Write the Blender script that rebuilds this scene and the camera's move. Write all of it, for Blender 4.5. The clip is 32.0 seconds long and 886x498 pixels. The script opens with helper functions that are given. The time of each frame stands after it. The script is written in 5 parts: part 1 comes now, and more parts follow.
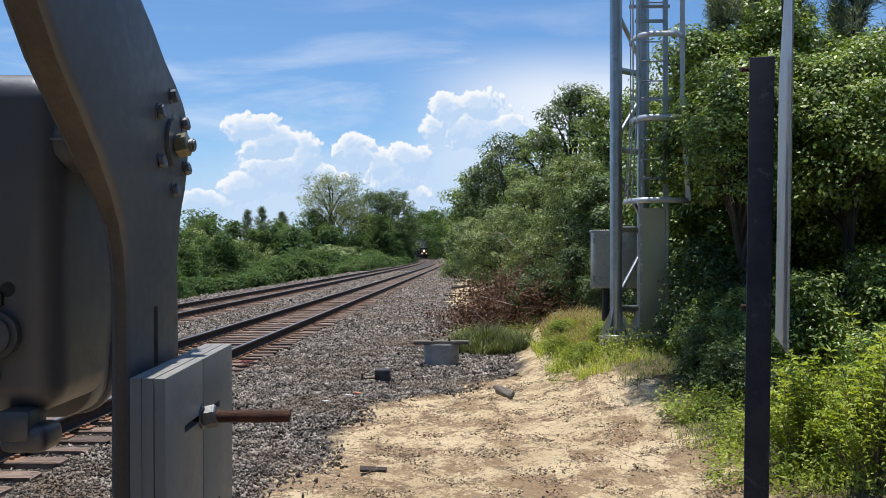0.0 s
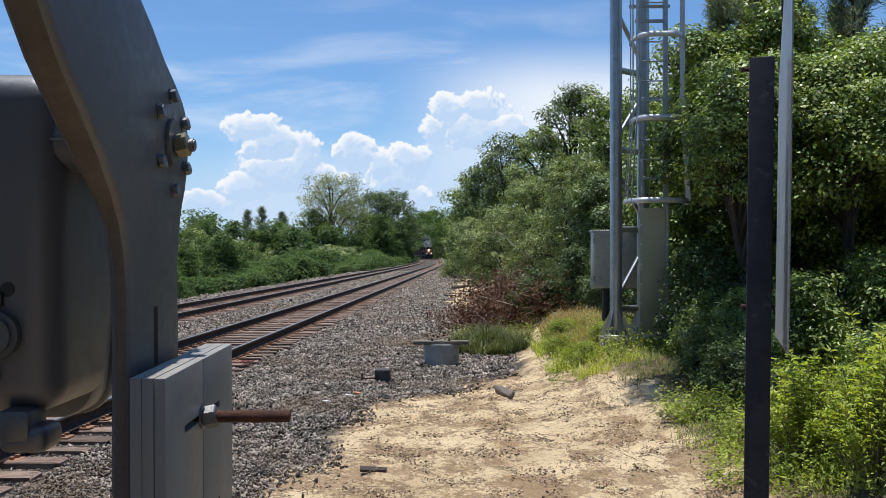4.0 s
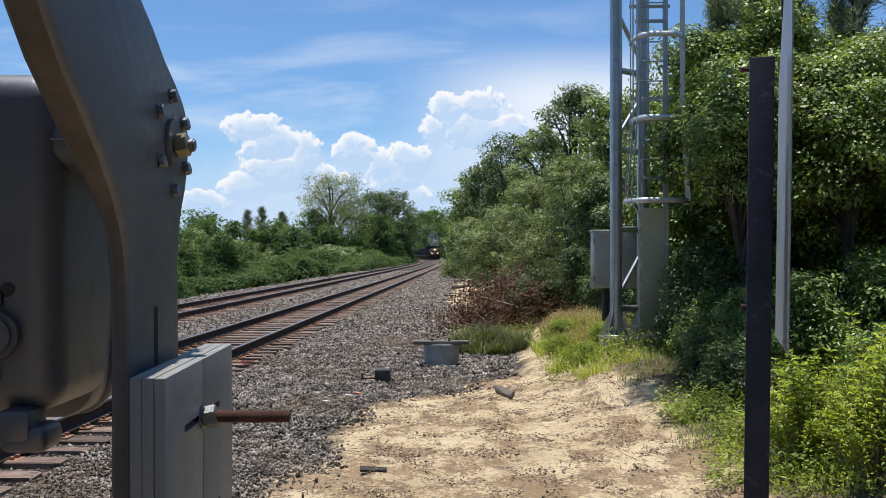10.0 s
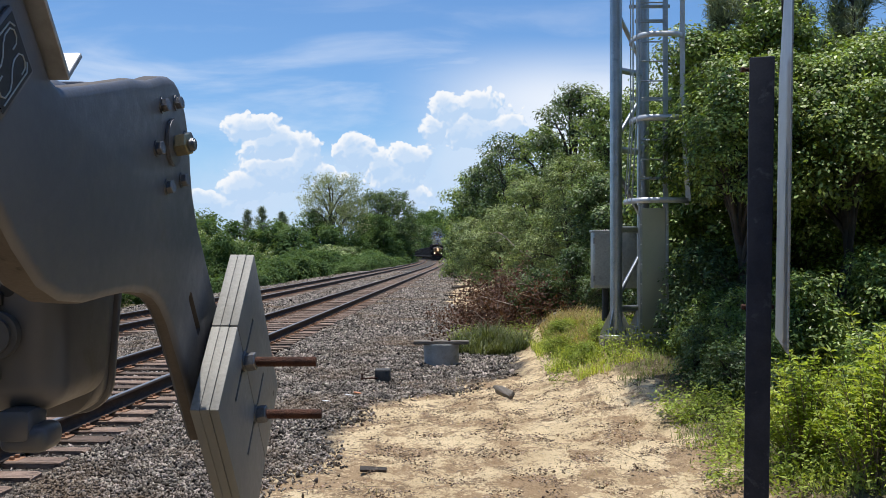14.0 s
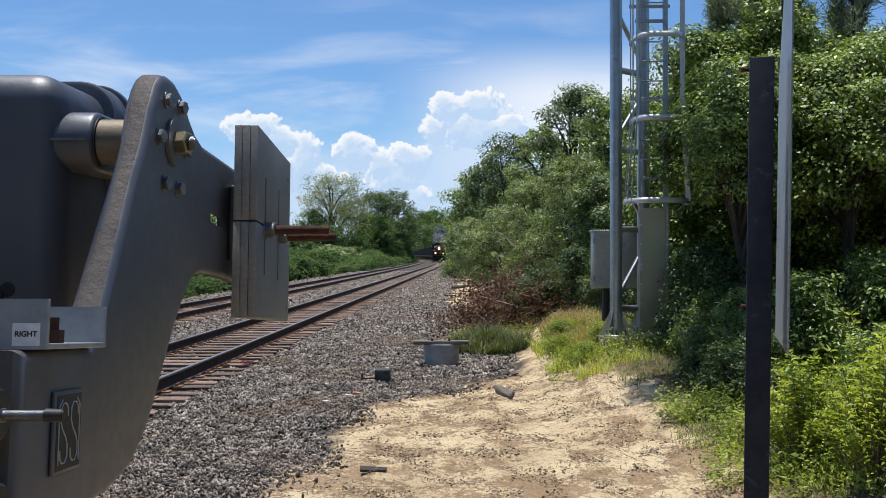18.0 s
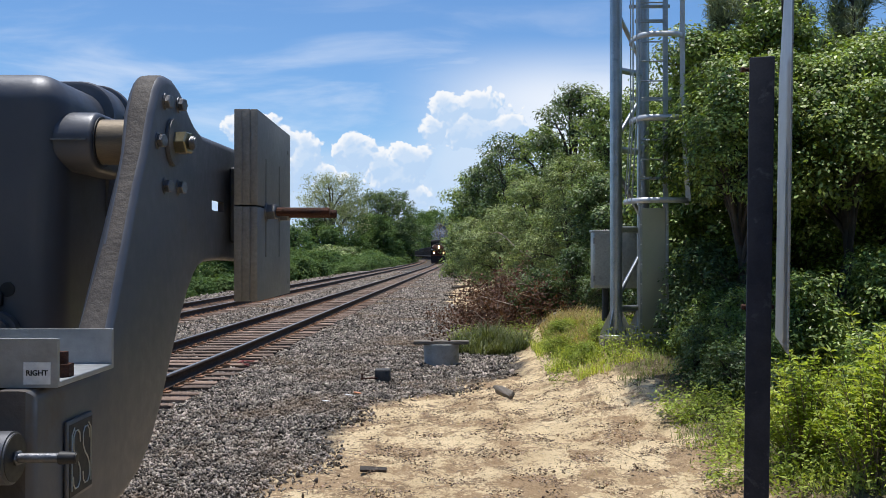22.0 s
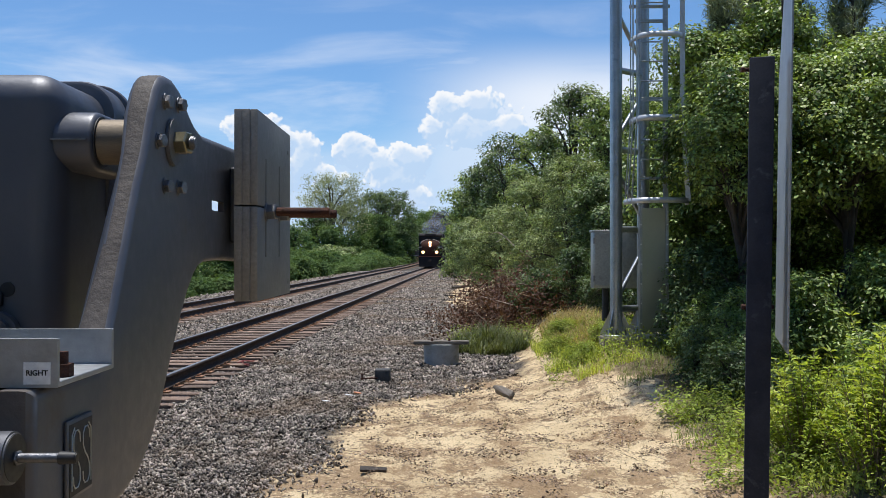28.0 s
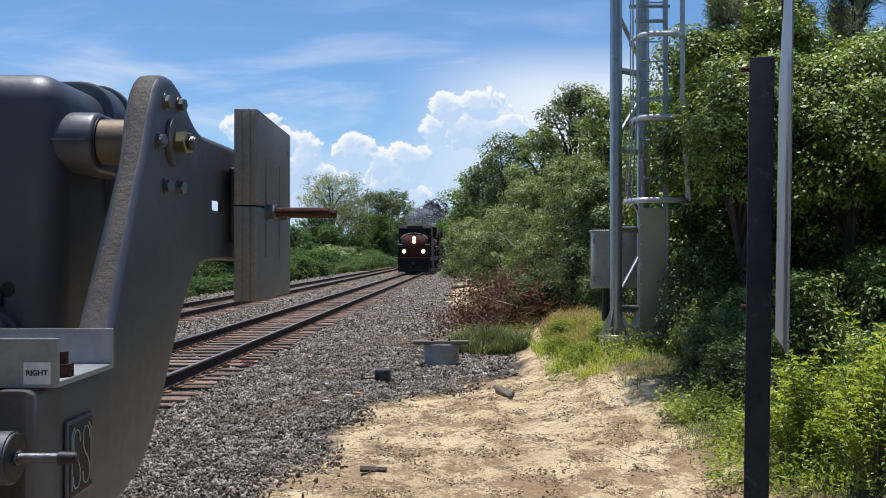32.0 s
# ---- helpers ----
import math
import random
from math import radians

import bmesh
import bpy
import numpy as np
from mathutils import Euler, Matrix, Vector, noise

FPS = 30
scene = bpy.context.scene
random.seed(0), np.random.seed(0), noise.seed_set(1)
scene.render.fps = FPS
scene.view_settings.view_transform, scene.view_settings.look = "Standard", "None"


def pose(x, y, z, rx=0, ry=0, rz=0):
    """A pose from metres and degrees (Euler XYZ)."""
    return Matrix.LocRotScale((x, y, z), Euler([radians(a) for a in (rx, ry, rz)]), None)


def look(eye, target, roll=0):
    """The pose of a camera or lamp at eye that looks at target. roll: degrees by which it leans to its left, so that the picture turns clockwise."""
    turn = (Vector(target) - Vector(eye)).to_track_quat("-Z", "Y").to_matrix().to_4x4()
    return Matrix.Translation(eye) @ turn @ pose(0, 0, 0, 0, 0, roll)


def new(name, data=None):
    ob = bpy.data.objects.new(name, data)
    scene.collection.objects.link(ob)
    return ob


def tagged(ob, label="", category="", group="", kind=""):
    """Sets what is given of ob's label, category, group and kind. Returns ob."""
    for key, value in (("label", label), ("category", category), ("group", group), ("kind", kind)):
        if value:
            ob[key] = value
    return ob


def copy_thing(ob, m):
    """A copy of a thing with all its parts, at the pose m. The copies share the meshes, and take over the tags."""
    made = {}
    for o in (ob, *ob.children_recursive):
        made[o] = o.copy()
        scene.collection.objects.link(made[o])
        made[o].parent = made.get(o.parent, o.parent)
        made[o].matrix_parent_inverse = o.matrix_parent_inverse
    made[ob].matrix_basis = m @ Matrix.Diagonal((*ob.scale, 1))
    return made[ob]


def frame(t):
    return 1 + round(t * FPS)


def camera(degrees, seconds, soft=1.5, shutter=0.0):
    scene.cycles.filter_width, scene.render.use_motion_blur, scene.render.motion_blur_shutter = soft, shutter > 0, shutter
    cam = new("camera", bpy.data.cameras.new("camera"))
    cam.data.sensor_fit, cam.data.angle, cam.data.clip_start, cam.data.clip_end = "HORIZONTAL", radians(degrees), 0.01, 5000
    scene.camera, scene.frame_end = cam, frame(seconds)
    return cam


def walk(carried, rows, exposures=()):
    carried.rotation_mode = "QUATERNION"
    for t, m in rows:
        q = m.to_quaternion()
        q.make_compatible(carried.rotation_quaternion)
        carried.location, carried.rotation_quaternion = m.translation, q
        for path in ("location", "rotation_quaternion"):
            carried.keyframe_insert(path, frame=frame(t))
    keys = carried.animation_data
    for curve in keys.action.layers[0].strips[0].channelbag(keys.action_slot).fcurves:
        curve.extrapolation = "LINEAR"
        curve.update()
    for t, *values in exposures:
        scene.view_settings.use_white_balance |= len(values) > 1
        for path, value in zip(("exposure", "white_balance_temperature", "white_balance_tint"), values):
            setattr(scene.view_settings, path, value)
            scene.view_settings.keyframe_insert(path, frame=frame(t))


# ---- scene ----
EYE = (0.0, 0.0, 1.92)
cam = camera(52.77, 32.0, soft=0.6)
STAND = pose(*EYE, 90.326, 0, 1.704)
walk(cam, [(0.0, STAND), (32.0, STAND)])

# ---- light: high summer sun, almost overhead, cumulus sky ----
SUN_TO = Vector((-0.09, 0.13, 0.985)).normalized()
sun = new("sun", bpy.data.lights.new("sun", "SUN"))
sun.data.energy, sun.data.angle, sun.data.color = 5.0, radians(0.53), (1.0, 0.97, 0.92)
sun.matrix_world = look((0, 0, 40), Vector((0, 0, 40)) - SUN_TO)
scene.view_settings.exposure = 0.0


class Nodes:
    """A short way to write node trees."""

    def __init__(self, tree):
        self.t = tree

    def add(self, kind, **pins):
        n = self.t.nodes.new(kind)
        for k, v in pins.items():
            self.pin(n, k, v)
        return n

    def pin(self, n, key, v):
        socket = n.inputs[int(key[1:])] if key[0] == "i" and key[1:].isdigit() else n.inputs[key.replace("_", " ")]
        if isinstance(v, bpy.types.NodeSocket):
            self.t.links.new(v, socket)
        else:
            socket.default_value = v

    def math(self, op, a, b=0.0, c=0.0, clamp=False):
        n = self.add("ShaderNodeMath")
        n.operation, n.use_clamp = op, clamp
        self.pin(n, "i0", a), self.pin(n, "i1", b)
        if op in ("MULTIPLY_ADD", "SMOOTH_MIN", "SMOOTH_MAX"):
            self.pin(n, "i2", c)
        return n.outputs[0]

    def ramp(self, fac, lo, hi, to0=0.0, to1=1.0, smooth=True):
        n = self.add("ShaderNodeMapRange", i0=fac, i1=lo, i2=hi, i3=to0, i4=to1)
        n.interpolation_type = "SMOOTHSTEP" if smooth else "LINEAR"
        return n.outputs[0]

    def noise(self, vec, scale, detail=4.0, rough=0.55, dist=0.0):
        return self.add("ShaderNodeTexNoise", Vector=vec, Scale=scale, Detail=detail, Roughness=rough, Distortion=dist).outputs[0]

    def mix(self, fac, a, b, kind="MIX"):
        n = self.add("ShaderNodeMix")
        n.data_type, n.blend_type = "RGBA", kind
        for i, v in ((0, fac), (6, a), (7, b)):
            self.pin(n, f"i{i}", (*v, 1.0) if isinstance(v, tuple) and len(v) == 3 else v)
        return n.outputs[2]


def build_sky():
    w = bpy.data.worlds.new("sky")
    scene.world = w
    w.use_nodes = True
    w.node_tree.nodes.clear()
    n = Nodes(w.node_tree)
    sky = n.add("ShaderNodeTexSky")
    sky.sky_type, sky.sun_disc, sky.sun_elevation, sky.sun_rotation = "NISHITA", False, math.asin(SUN_TO.z), math.atan2(SUN_TO.x, SUN_TO.y)
    sky.air_density, sky.dust_density, sky.ozone_density = 1.0, 0.25, 3.0
    way = n.add("ShaderNodeTexCoord").outputs["Generated"]
    s = n.add("ShaderNodeSeparateXYZ", i0=way)
    ahead = n.math("MAXIMUM", s.outputs[1], 0.02)
    px, pz = n.math("DIVIDE", s.outputs[0], ahead), n.math("DIVIDE", s.outputs[2], ahead)
    plane = n.add("ShaderNodeCombineXYZ", i0=px, i1=pz).outputs[0]
    # cumulus: a soft union of round heads with billows on billows
    heads = ((-0.245, 0.142, .034, .016), (-0.222, 0.124, .040, .020), (-0.186, 0.108, .024, .026), (-0.215, 0.094, .045, .024), (-0.255, 0.076, .034, .018), (-0.300, 0.060, .036, .014), (-0.129, 0.114, .024, .020), (-0.158, 0.080, .022, .022),
             (-0.066, 0.106, .025, .018), (-0.080, 0.086, .034, .026), (-0.100, 0.098, .018, .020), (-0.026, 0.160, .022, .020), (0.012, 0.166, .024, .017), (0.045, 0.142, .022, .022), (-0.040, 0.140, .014, .020), (0.004, 0.140, .036, .024),
             (0.048, 0.110, .034, .030), (-0.062, 0.060, .022, .030))

    def cloud_at(where):
        """Distance into the cloud, below 1 inside it."""
        u = n.add("ShaderNodeSeparateXYZ", i0=where)
        near = None
        for cx, cz, rx, rz in heads:
            dx = n.math("MULTIPLY", n.math("SUBTRACT", u.outputs[0], cx), 1 / rx)
            dz = n.math("MULTIPLY", n.math("SUBTRACT", u.outputs[1], cz), 1 / rz)
            d = n.math("SQRT", n.math("ADD", n.math("MULTIPLY", dx, dx), n.math("MULTIPLY", dz, dz)))
            near = d if near is None else n.math("SMOOTH_MIN", near, d, 0.2)
        bent = n.add("ShaderNodeTexNoise", Vector=where, Scale=30.0, Detail=3.0)
        jog = n.add("ShaderNodeVectorMath")
        jog.operation = "MULTIPLY_ADD"
        n.pin(jog, "i0", bent.outputs[1]), n.pin(jog, "i1", (0.02, 0.02, 0.0)), n.pin(jog, "i2", where)
        for scale, push in ((42.0, 0.62), (95.0, 0.36), (210.0, 0.20)):
            v = n.add("ShaderNodeTexVoronoi", Vector=jog.outputs[0], Scale=scale)
            v.feature = "SMOOTH_F1"
            n.pin(v, "Smoothness", 0.25)
            near = n.math("ADD", near, n.math("MULTIPLY", n.math("SUBTRACT", v.outputs["Distance"], 0.42), push))
        return near

    up = n.add("ShaderNodeVectorMath", i0=plane, i1=(-0.002, 0.0055, 0.0))
    up.operation = "ADD"
    body, above = cloud_at(plane), cloud_at(up.outputs[0])
    # crisp along the tops, sinking into haze lower down and inside
    mask = n.math("MULTIPLY", n.ramp(body, 1.24, 1.10), n.ramp(body, 0.05, 0.9, 0.8, 1.0))
    core = n.ramp(n.math("SUBTRACT", above, body), -0.10, 0.24)
    core = n.math("MULTIPLY", core, n.ramp(body, 0.45, 1.05, 0.25, 1.0))
    # pale lower bodies without an edge
    soft = None
    for cx, cz, rx, rz in ((0.006, 0.105, .068, .06), (-0.082, 0.062, .060, .055), (-0.215, 0.070, .090, .060), (-0.130, 0.080, .045, .045)):
        dx = n.math("MULTIPLY", n.math("SUBTRACT", px, cx), 1 / rx)
        dz = n.math("MULTIPLY", n.math("SUBTRACT", pz, cz), 1 / rz)
        d = n.math("SQRT", n.math("ADD", n.math("MULTIPLY", dx, dx), n.math("MULTIPLY", dz, dz)))
        soft = d if soft is None else n.math("SMOOTH_MIN", soft, d, 0.3)
    soft = n.math("ADD", soft, n.math("MULTIPLY", n.math("SUBTRACT", n.noise(plane, 22.0, 5.0, 0.6), 0.5), 1.1))
    soft = n.ramp(soft, 1.1, 0.35, 0.0, 0.62)
    # thin veils higher up
    veil_at = n.add("ShaderNodeMapping", Vector=plane, Scale=(2.2, 11.0, 1.0), Rotation=(0, 0, 0.06)).outputs[0]
    veil = n.ramp(n.noise(veil_at, 1.6, 6.0, 0.55, 0.4), 0.44, 0.74, 0.0, 0.75)
    right = n.ramp(px, -0.12, 0.10)
    low = n.math("MULTIPLY", n.ramp(pz, 0.30, 0.20), n.ramp(pz, 0.0, 0.1))
    sheet = n.math("MULTIPLY", right, n.math("MULTIPLY", n.ramp(pz, 0.25, 0.17), n.ramp(n.noise(veil_at, 1.5, 5.0, 0.55, 0.4), 0.26, 0.50, 0.25, 1.0)))
    veil = n.math("MAXIMUM", n.math("MULTIPLY", veil, n.math("MULTIPLY_ADD", low, 0.5, 0.2)), n.math("MULTIPLY", sheet, 1.0))
    haze = n.ramp(pz, 0.17, 0.0, 0.0, 0.55)
    tint = n.mix(haze, n.mix(1.0, sky.outputs[0], (0.78, 1.03, 1.27), "MULTIPLY"), (4.8, 6.7, 9.3))
    c = n.mix(n.math("MULTIPLY", veil, 0.92), tint, (8.3, 8.8, 9.6))
    # below the heads the cloud sinks into bright blue haze
    base_haze = n.math("MULTIPLY", n.math("MULTIPLY", n.ramp(px, -0.40, -0.25), n.ramp(px, 0.06, -0.03)), n.math("MULTIPLY", n.ramp(pz, 0.15, 0.06), n.ramp(n.noise(plane, 14.0, 4.0, 0.5), 0.3, 0.65, 0.45, 0.95)))
    c = n.mix(base_haze, c, (5.0, 6.6, 8.9))
    c = n.mix(soft, c, (5.9, 7.2, 9.0))
    white = n.mix(core, (4.9, 6.5, 8.7), (8.9, 9.1, 9.4))
    c = n.mix(n.math("MULTIPLY", mask, n.ramp(pz, 0.02, 0.09, 0.25, 0.97)), c, white)
    bg = n.add("ShaderNodeBackground", Color=c, Strength=0.105)
    out = n.add("ShaderNodeOutputWorld")
    w.node_tree.links.new(bg.outputs[0], out.inputs[0])


build_sky()


# ---- materials ----
def material(name, colors, rough=0.7, metal=0.0, scale=6.0, bump=0.0, bump_scale=60.0, stain=None, coords="Object", island=0.0, objrand=0.0, translucent=0.0,
             emit=0.0, rough_var=0.12, stretch=(1, 1, 1), spec=0.5, fine=0.18):
    """colors: two base colours mixed by large noise; stain: (colour, scale, low, high)."""
    m = bpy.data.materials.new(name)
    m.use_nodes = True
    m.node_tree.nodes.clear()
    n = Nodes(m.node_tree)
    at = n.add("ShaderNodeTexCoord").outputs[coords]
    if stretch != (1, 1, 1):
        at = n.add("ShaderNodeMapping", Vector=at, Scale=stretch).outputs[0]
    big = n.noise(at, scale, 5.0, 0.6)
    col = n.mix(n.ramp(big, 0.32, 0.68), colors[0], colors[1])
    grain = n.noise(at, scale * 14, 3.0, 0.6)
    hsv = n.add("ShaderNodeHueSaturation", Color=col)
    value = n.ramp(grain, 0.25, 0.75, 1 - fine, 1 + fine, smooth=False)
    if island:
        r = n.add("ShaderNodeNewGeometry").outputs["Random Per Island"]
        value = n.math("MULTIPLY", value, n.ramp(r, 0, 1, 1 - island, 1 + island, smooth=False))
        n.pin(hsv, "Hue", n.ramp(n.math("FRACT", n.math("MULTIPLY", r, 7.31)), 0, 1, 0.5 - 0.03 * min(island, 1.0), 0.5 + 0.022 * min(island, 1.0), smooth=False))
    if objrand:
        r = n.add("ShaderNodeObjectInfo").outputs["Random"]
        value = n.math("MULTIPLY", value, n.ramp(r, 0, 1, 1 - objrand, 1 + objrand, smooth=False))
    n.pin(hsv, "Value", value)
    col = hsv.outputs[0]
    if stain:
        sc, s_scale, lo, hi = stain
        col = n.mix(n.ramp(n.noise(at, s_scale, 6.0, 0.65, 0.3), lo, hi), col, sc)
    b = n.add("ShaderNodeBsdfPrincipled", Base_Color=col, Metallic=metal, Specular_IOR_Level=spec)
    n.pin(b, "Roughness", n.ramp(grain, 0.2, 0.8, max(0.03, rough - rough_var), min(1.0, rough + rough_var), smooth=False))
    if bump:
        bn = n.add("ShaderNodeBump", Strength=min(1.0, bump), Distance=0.01, Height=n.noise(at, bump_scale, 5.0, 0.65))
        n.pin(b, "Normal", bn.outputs[0])
    if emit:
        n.pin(b, "Emission Color", (*colors[0], 1.0))
        n.pin(b, "Emission Strength", emit)
    end = b.outputs[0]
    if translucent:
        tr = n.add("ShaderNodeBsdfTranslucent", Color=n.mix(1.0, col, (1.25, 1.25, 0.55), "MULTIPLY"))
        end = n.add("ShaderNodeMixShader", i0=translucent, i1=end, i2=tr.outputs[0]).outputs[0]
    out = n.add("ShaderNodeOutputMaterial")
    m.node_tree.links.new(end, out.inputs[0])
    return m


M = {}
M["cast"] = material("grey_enamel_casting", ((0.115, 0.12, 0.135), (0.15, 0.15, 0.16)), 0.48, 0.5, 3.0, 0.06, 90.0, stain=((0.13, 0.10, 0.075), 5.0, 0.56, 0.8), fine=0.05)
M["housing"] = material("housing_paint", ((0.10, 0.106, 0.122), (0.13, 0.13, 0.142)), 0.45, 0.45, 2.5, 0.05, 80.0, stain=((0.09, 0.08, 0.065), 4.0, 0.6, 0.8), fine=0.05)
M["weight"] = material("counterweight_paint", ((0.165, 0.172, 0.175), (0.205, 0.208, 0.205)), 0.55, 0.05, 5.0, 0.06, 90.0, stain=((0.13, 0.13, 0.125), 9.0, 0.58, 0.76), fine=0.05)
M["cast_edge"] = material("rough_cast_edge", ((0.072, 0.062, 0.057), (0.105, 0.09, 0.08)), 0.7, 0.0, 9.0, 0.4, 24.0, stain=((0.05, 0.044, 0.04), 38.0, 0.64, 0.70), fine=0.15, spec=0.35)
# counterweight paint made paler and warmer, as with sun on it
M["sunlit_edge"] = material("sunlit_plate_edge", ((0.25, 0.24, 0.215), (0.31, 0.295, 0.26)), 0.6, 0.05, 12.0, 0.2, 140.0, stain=((0.19, 0.17, 0.14), 18.0, 0.6, 0.76))
M["rust"] = material("rusty_steel", ((0.05, 0.02, 0.012), (0.105, 0.039, 0.021)), 0.85, 0.1, 30.0, 0.6, 240.0)
M["zinc"] = material("zinc_bolt", ((0.15, 0.155, 0.17), (0.24, 0.24, 0.245)), 0.45, 0.85, 30.0, 0.2, 200.0)
M["brass"] = material("yellow_zinc", ((0.22, 0.195, 0.12), (0.32, 0.29, 0.19)), 0.36, 0.85, 30.0, 0.1, 200.0)
M["shaft"] = material("machined_shaft", ((0.16, 0.125, 0.085), (0.22, 0.175, 0.12)), 0.5, 0.35, 10.0, 0.1, 100.0, stretch=(1, 8, 8))
M["alu"] = material("aluminium", ((0.33, 0.34, 0.35), (0.40, 0.41, 0.42)), 0.5, 0.75, 4.0, 0.1, 80.0, stain=((0.30, 0.28, 0.25), 12.0, 0.58, 0.78))
M["galv"] = material("galvanised_steel", ((0.36, 0.38, 0.40), (0.47, 0.48, 0.50)), 0.36, 0.85, 5.0, 0.1, 60.0, stain=((0.30, 0.31, 0.33), 16.0, 0.55, 0.75))
M["galv_bright"] = material("fresh_galvanised_steel", ((0.50, 0.52, 0.54), (0.60, 0.61, 0.62)), 0.5, 0.6, 6.0, 0.1, 60.0, stain=((0.40, 0.41, 0.43), 14.0, 0.58, 0.78))
M["panel"] = material("panel_steel", ((0.40, 0.415, 0.34), (0.46, 0.47, 0.39)), 0.40, 0.9, 0.8, fine=0.03, rough_var=0.05)
M["cabinet"] = material("cabinet_grey", ((0.38, 0.39, 0.38), (0.45, 0.46, 0.44)), 0.42, 0.5, 2.0, stain=((0.24, 0.24, 0.23), 6.0, 0.56, 0.76))
M["post"] = material("dark_steel_post", ((0.024, 0.028, 0.040), (0.036, 0.04, 0.054)), 0.7, 0.0, 9.0, 0.08, 160.0, spec=0.2, stain=((0.07, 0.075, 0.09), 14.0, 0.58, 0.72))
M["black"] = material("black_plastic", ((0.012, 0.012, 0.013), (0.02, 0.02, 0.022)), 0.5, 0.0, 8.0)
M["white"] = material("white_sticker", ((0.74, 0.74, 0.74), (0.80, 0.80, 0.79)), 0.5)
M["ink"] = material("black_print", ((0.015, 0.015, 0.015), (0.03, 0.03, 0.03)), 0.6)
M["rail_side"] = material("rail_steel", ((0.030, 0.021, 0.017), (0.055, 0.036, 0.026)), 0.85, 0.1, 7.0, 0.4, 120.0)
M["rail_top"] = material("worn_rail_head", ((0.30, 0.28, 0.26), (0.38, 0.36, 0.34)), 0.42, 0.9, 6.0)
M["tie"] = material("weathered_tie", ((0.15, 0.097, 0.07), (0.32, 0.222, 0.165)), 0.92, 0.0, 3.0, 0.9, 60.0, stain=((0.04, 0.03, 0.025), 7.0, 0.5, 0.7), objrand=0.4, stretch=(1.0, 7.0, 7.0), fine=0.35)
M["plate"] = material("rusty_tie_plate", ((0.20, 0.10, 0.055), (0.32, 0.175, 0.10)), 0.85, 0.15, 20.0, 0.5, 120.0, objrand=0.2)
M["stone"] = material("ballast_stone", ((0.10, 0.088, 0.077), (0.33, 0.285, 0.24)), 0.9, 0.0, 3.0, 0.4, 120.0, island=0.95, fine=0.3, stain=((0.19, 0.135, 0.09), 0.35, 0.47, 0.72), spec=0.2)
M["concrete"] = material("concrete", ((0.17, 0.148, 0.122), (0.25, 0.215, 0.175)), 0.9, 0.0, 5.0, 0.5, 90.0, stain=((0.10, 0.09, 0.08), 4.0, 0.55, 0.75))
M["timber"] = material("grey_board", ((0.13, 0.11, 0.09), (0.22, 0.19, 0.16)), 0.9, 0.0, 6.0, 0.6, 80.0, stretch=(1, 9, 9))
M["twig"] = material("dead_twig", ((0.16, 0.11, 0.08), (0.30, 0.23, 0.17)), 0.9, 0.0, 8.0, island=0.4)
M["bark"] = material("bark", ((0.035, 0.028, 0.024), (0.075, 0.062, 0.05)), 0.95, 0.0, 5.0, 0.9, 40.0, stretch=(1, 1, 0.3))
M["orange"] = material("orange_plastic_scrap", ((0.5, 0.16, 0.06), (0.55, 0.24, 0.12)), 0.6)
M["red"] = material("red_wire", ((0.20, 0.035, 0.03), (0.26, 0.06, 0.045)), 0.6)
M["leaf_mid"] = material("broadleaf", ((0.10, 0.165, 0.04), (0.35, 0.44, 0.12)), 0.46, 0.0, 1.6, translucent=0.24, island=0.65, fine=0.05, spec=0.42)
M["leaf_dark"] = material("dark_broadleaf", ((0.05, 0.092, 0.034), (0.175, 0.24, 0.08)), 0.5, 0.0, 1.0, translucent=0.22, island=0.6, fine=0.05, spec=0.35)
M["leaf_olive"] = material("willow_leaf", ((0.13, 0.185, 0.075), (0.36, 0.43, 0.18)), 0.5, 0.0, 1.3, translucent=0.24, island=0.65, fine=0.05, spec=0.38)
M["leaf_bright"] = material("bright_leaf", ((0.21, 0.29, 0.045), (0.45, 0.51, 0.10)), 0.5, 0.0, 3.0, translucent=0.42, island=0.45, fine=0.05, spec=0.35)
M["leaf_far"] = material("hazy_leaf", ((0.06, 0.115, 0.045), (0.16, 0.23, 0.085)), 0.7, 0.0, 0.3, translucent=0.34, island=0.28, fine=0.05, spec=0.1)
M["leaf_pale"] = material("sparse_pale_leaf", ((0.22, 0.25, 0.14), (0.32, 0.35, 0.22)), 0.6, 0.0, 0.3, translucent=0.42, island=0.45, fine=0.05, spec=0.25)
M["needle"] = material("pine_needle", ((0.16, 0.20, 0.125), (0.28, 0.32, 0.21)), 0.6, 0.0, 0.6, translucent=0.2, island=0.45, fine=0.05, spec=0.25)
M["brown_leaf"] = material("dead_brown_leaf", ((0.085, 0.038, 0.022), (0.16, 0.08, 0.045)), 0.8, 0.0, 1.2, translucent=0.2, island=0.5)
M["grass"] = material("green_grass", ((0.12, 0.17, 0.035), (0.2, 0.23, 0.06)), 0.6, 0.0, 1.0, translucent=0.35, island=0.4)
M["straw"] = material("dry_grass", ((0.30, 0.25, 0.10), (0.42, 0.33, 0.15)), 0.8, 0.0, 1.0, translucent=0.3, island=0.4)
M["litter"] = material("leaf_litter", ((0.10, 0.068, 0.045), (0.36, 0.265, 0.185)), 0.9, 0.0, 3.0, island=0.7)


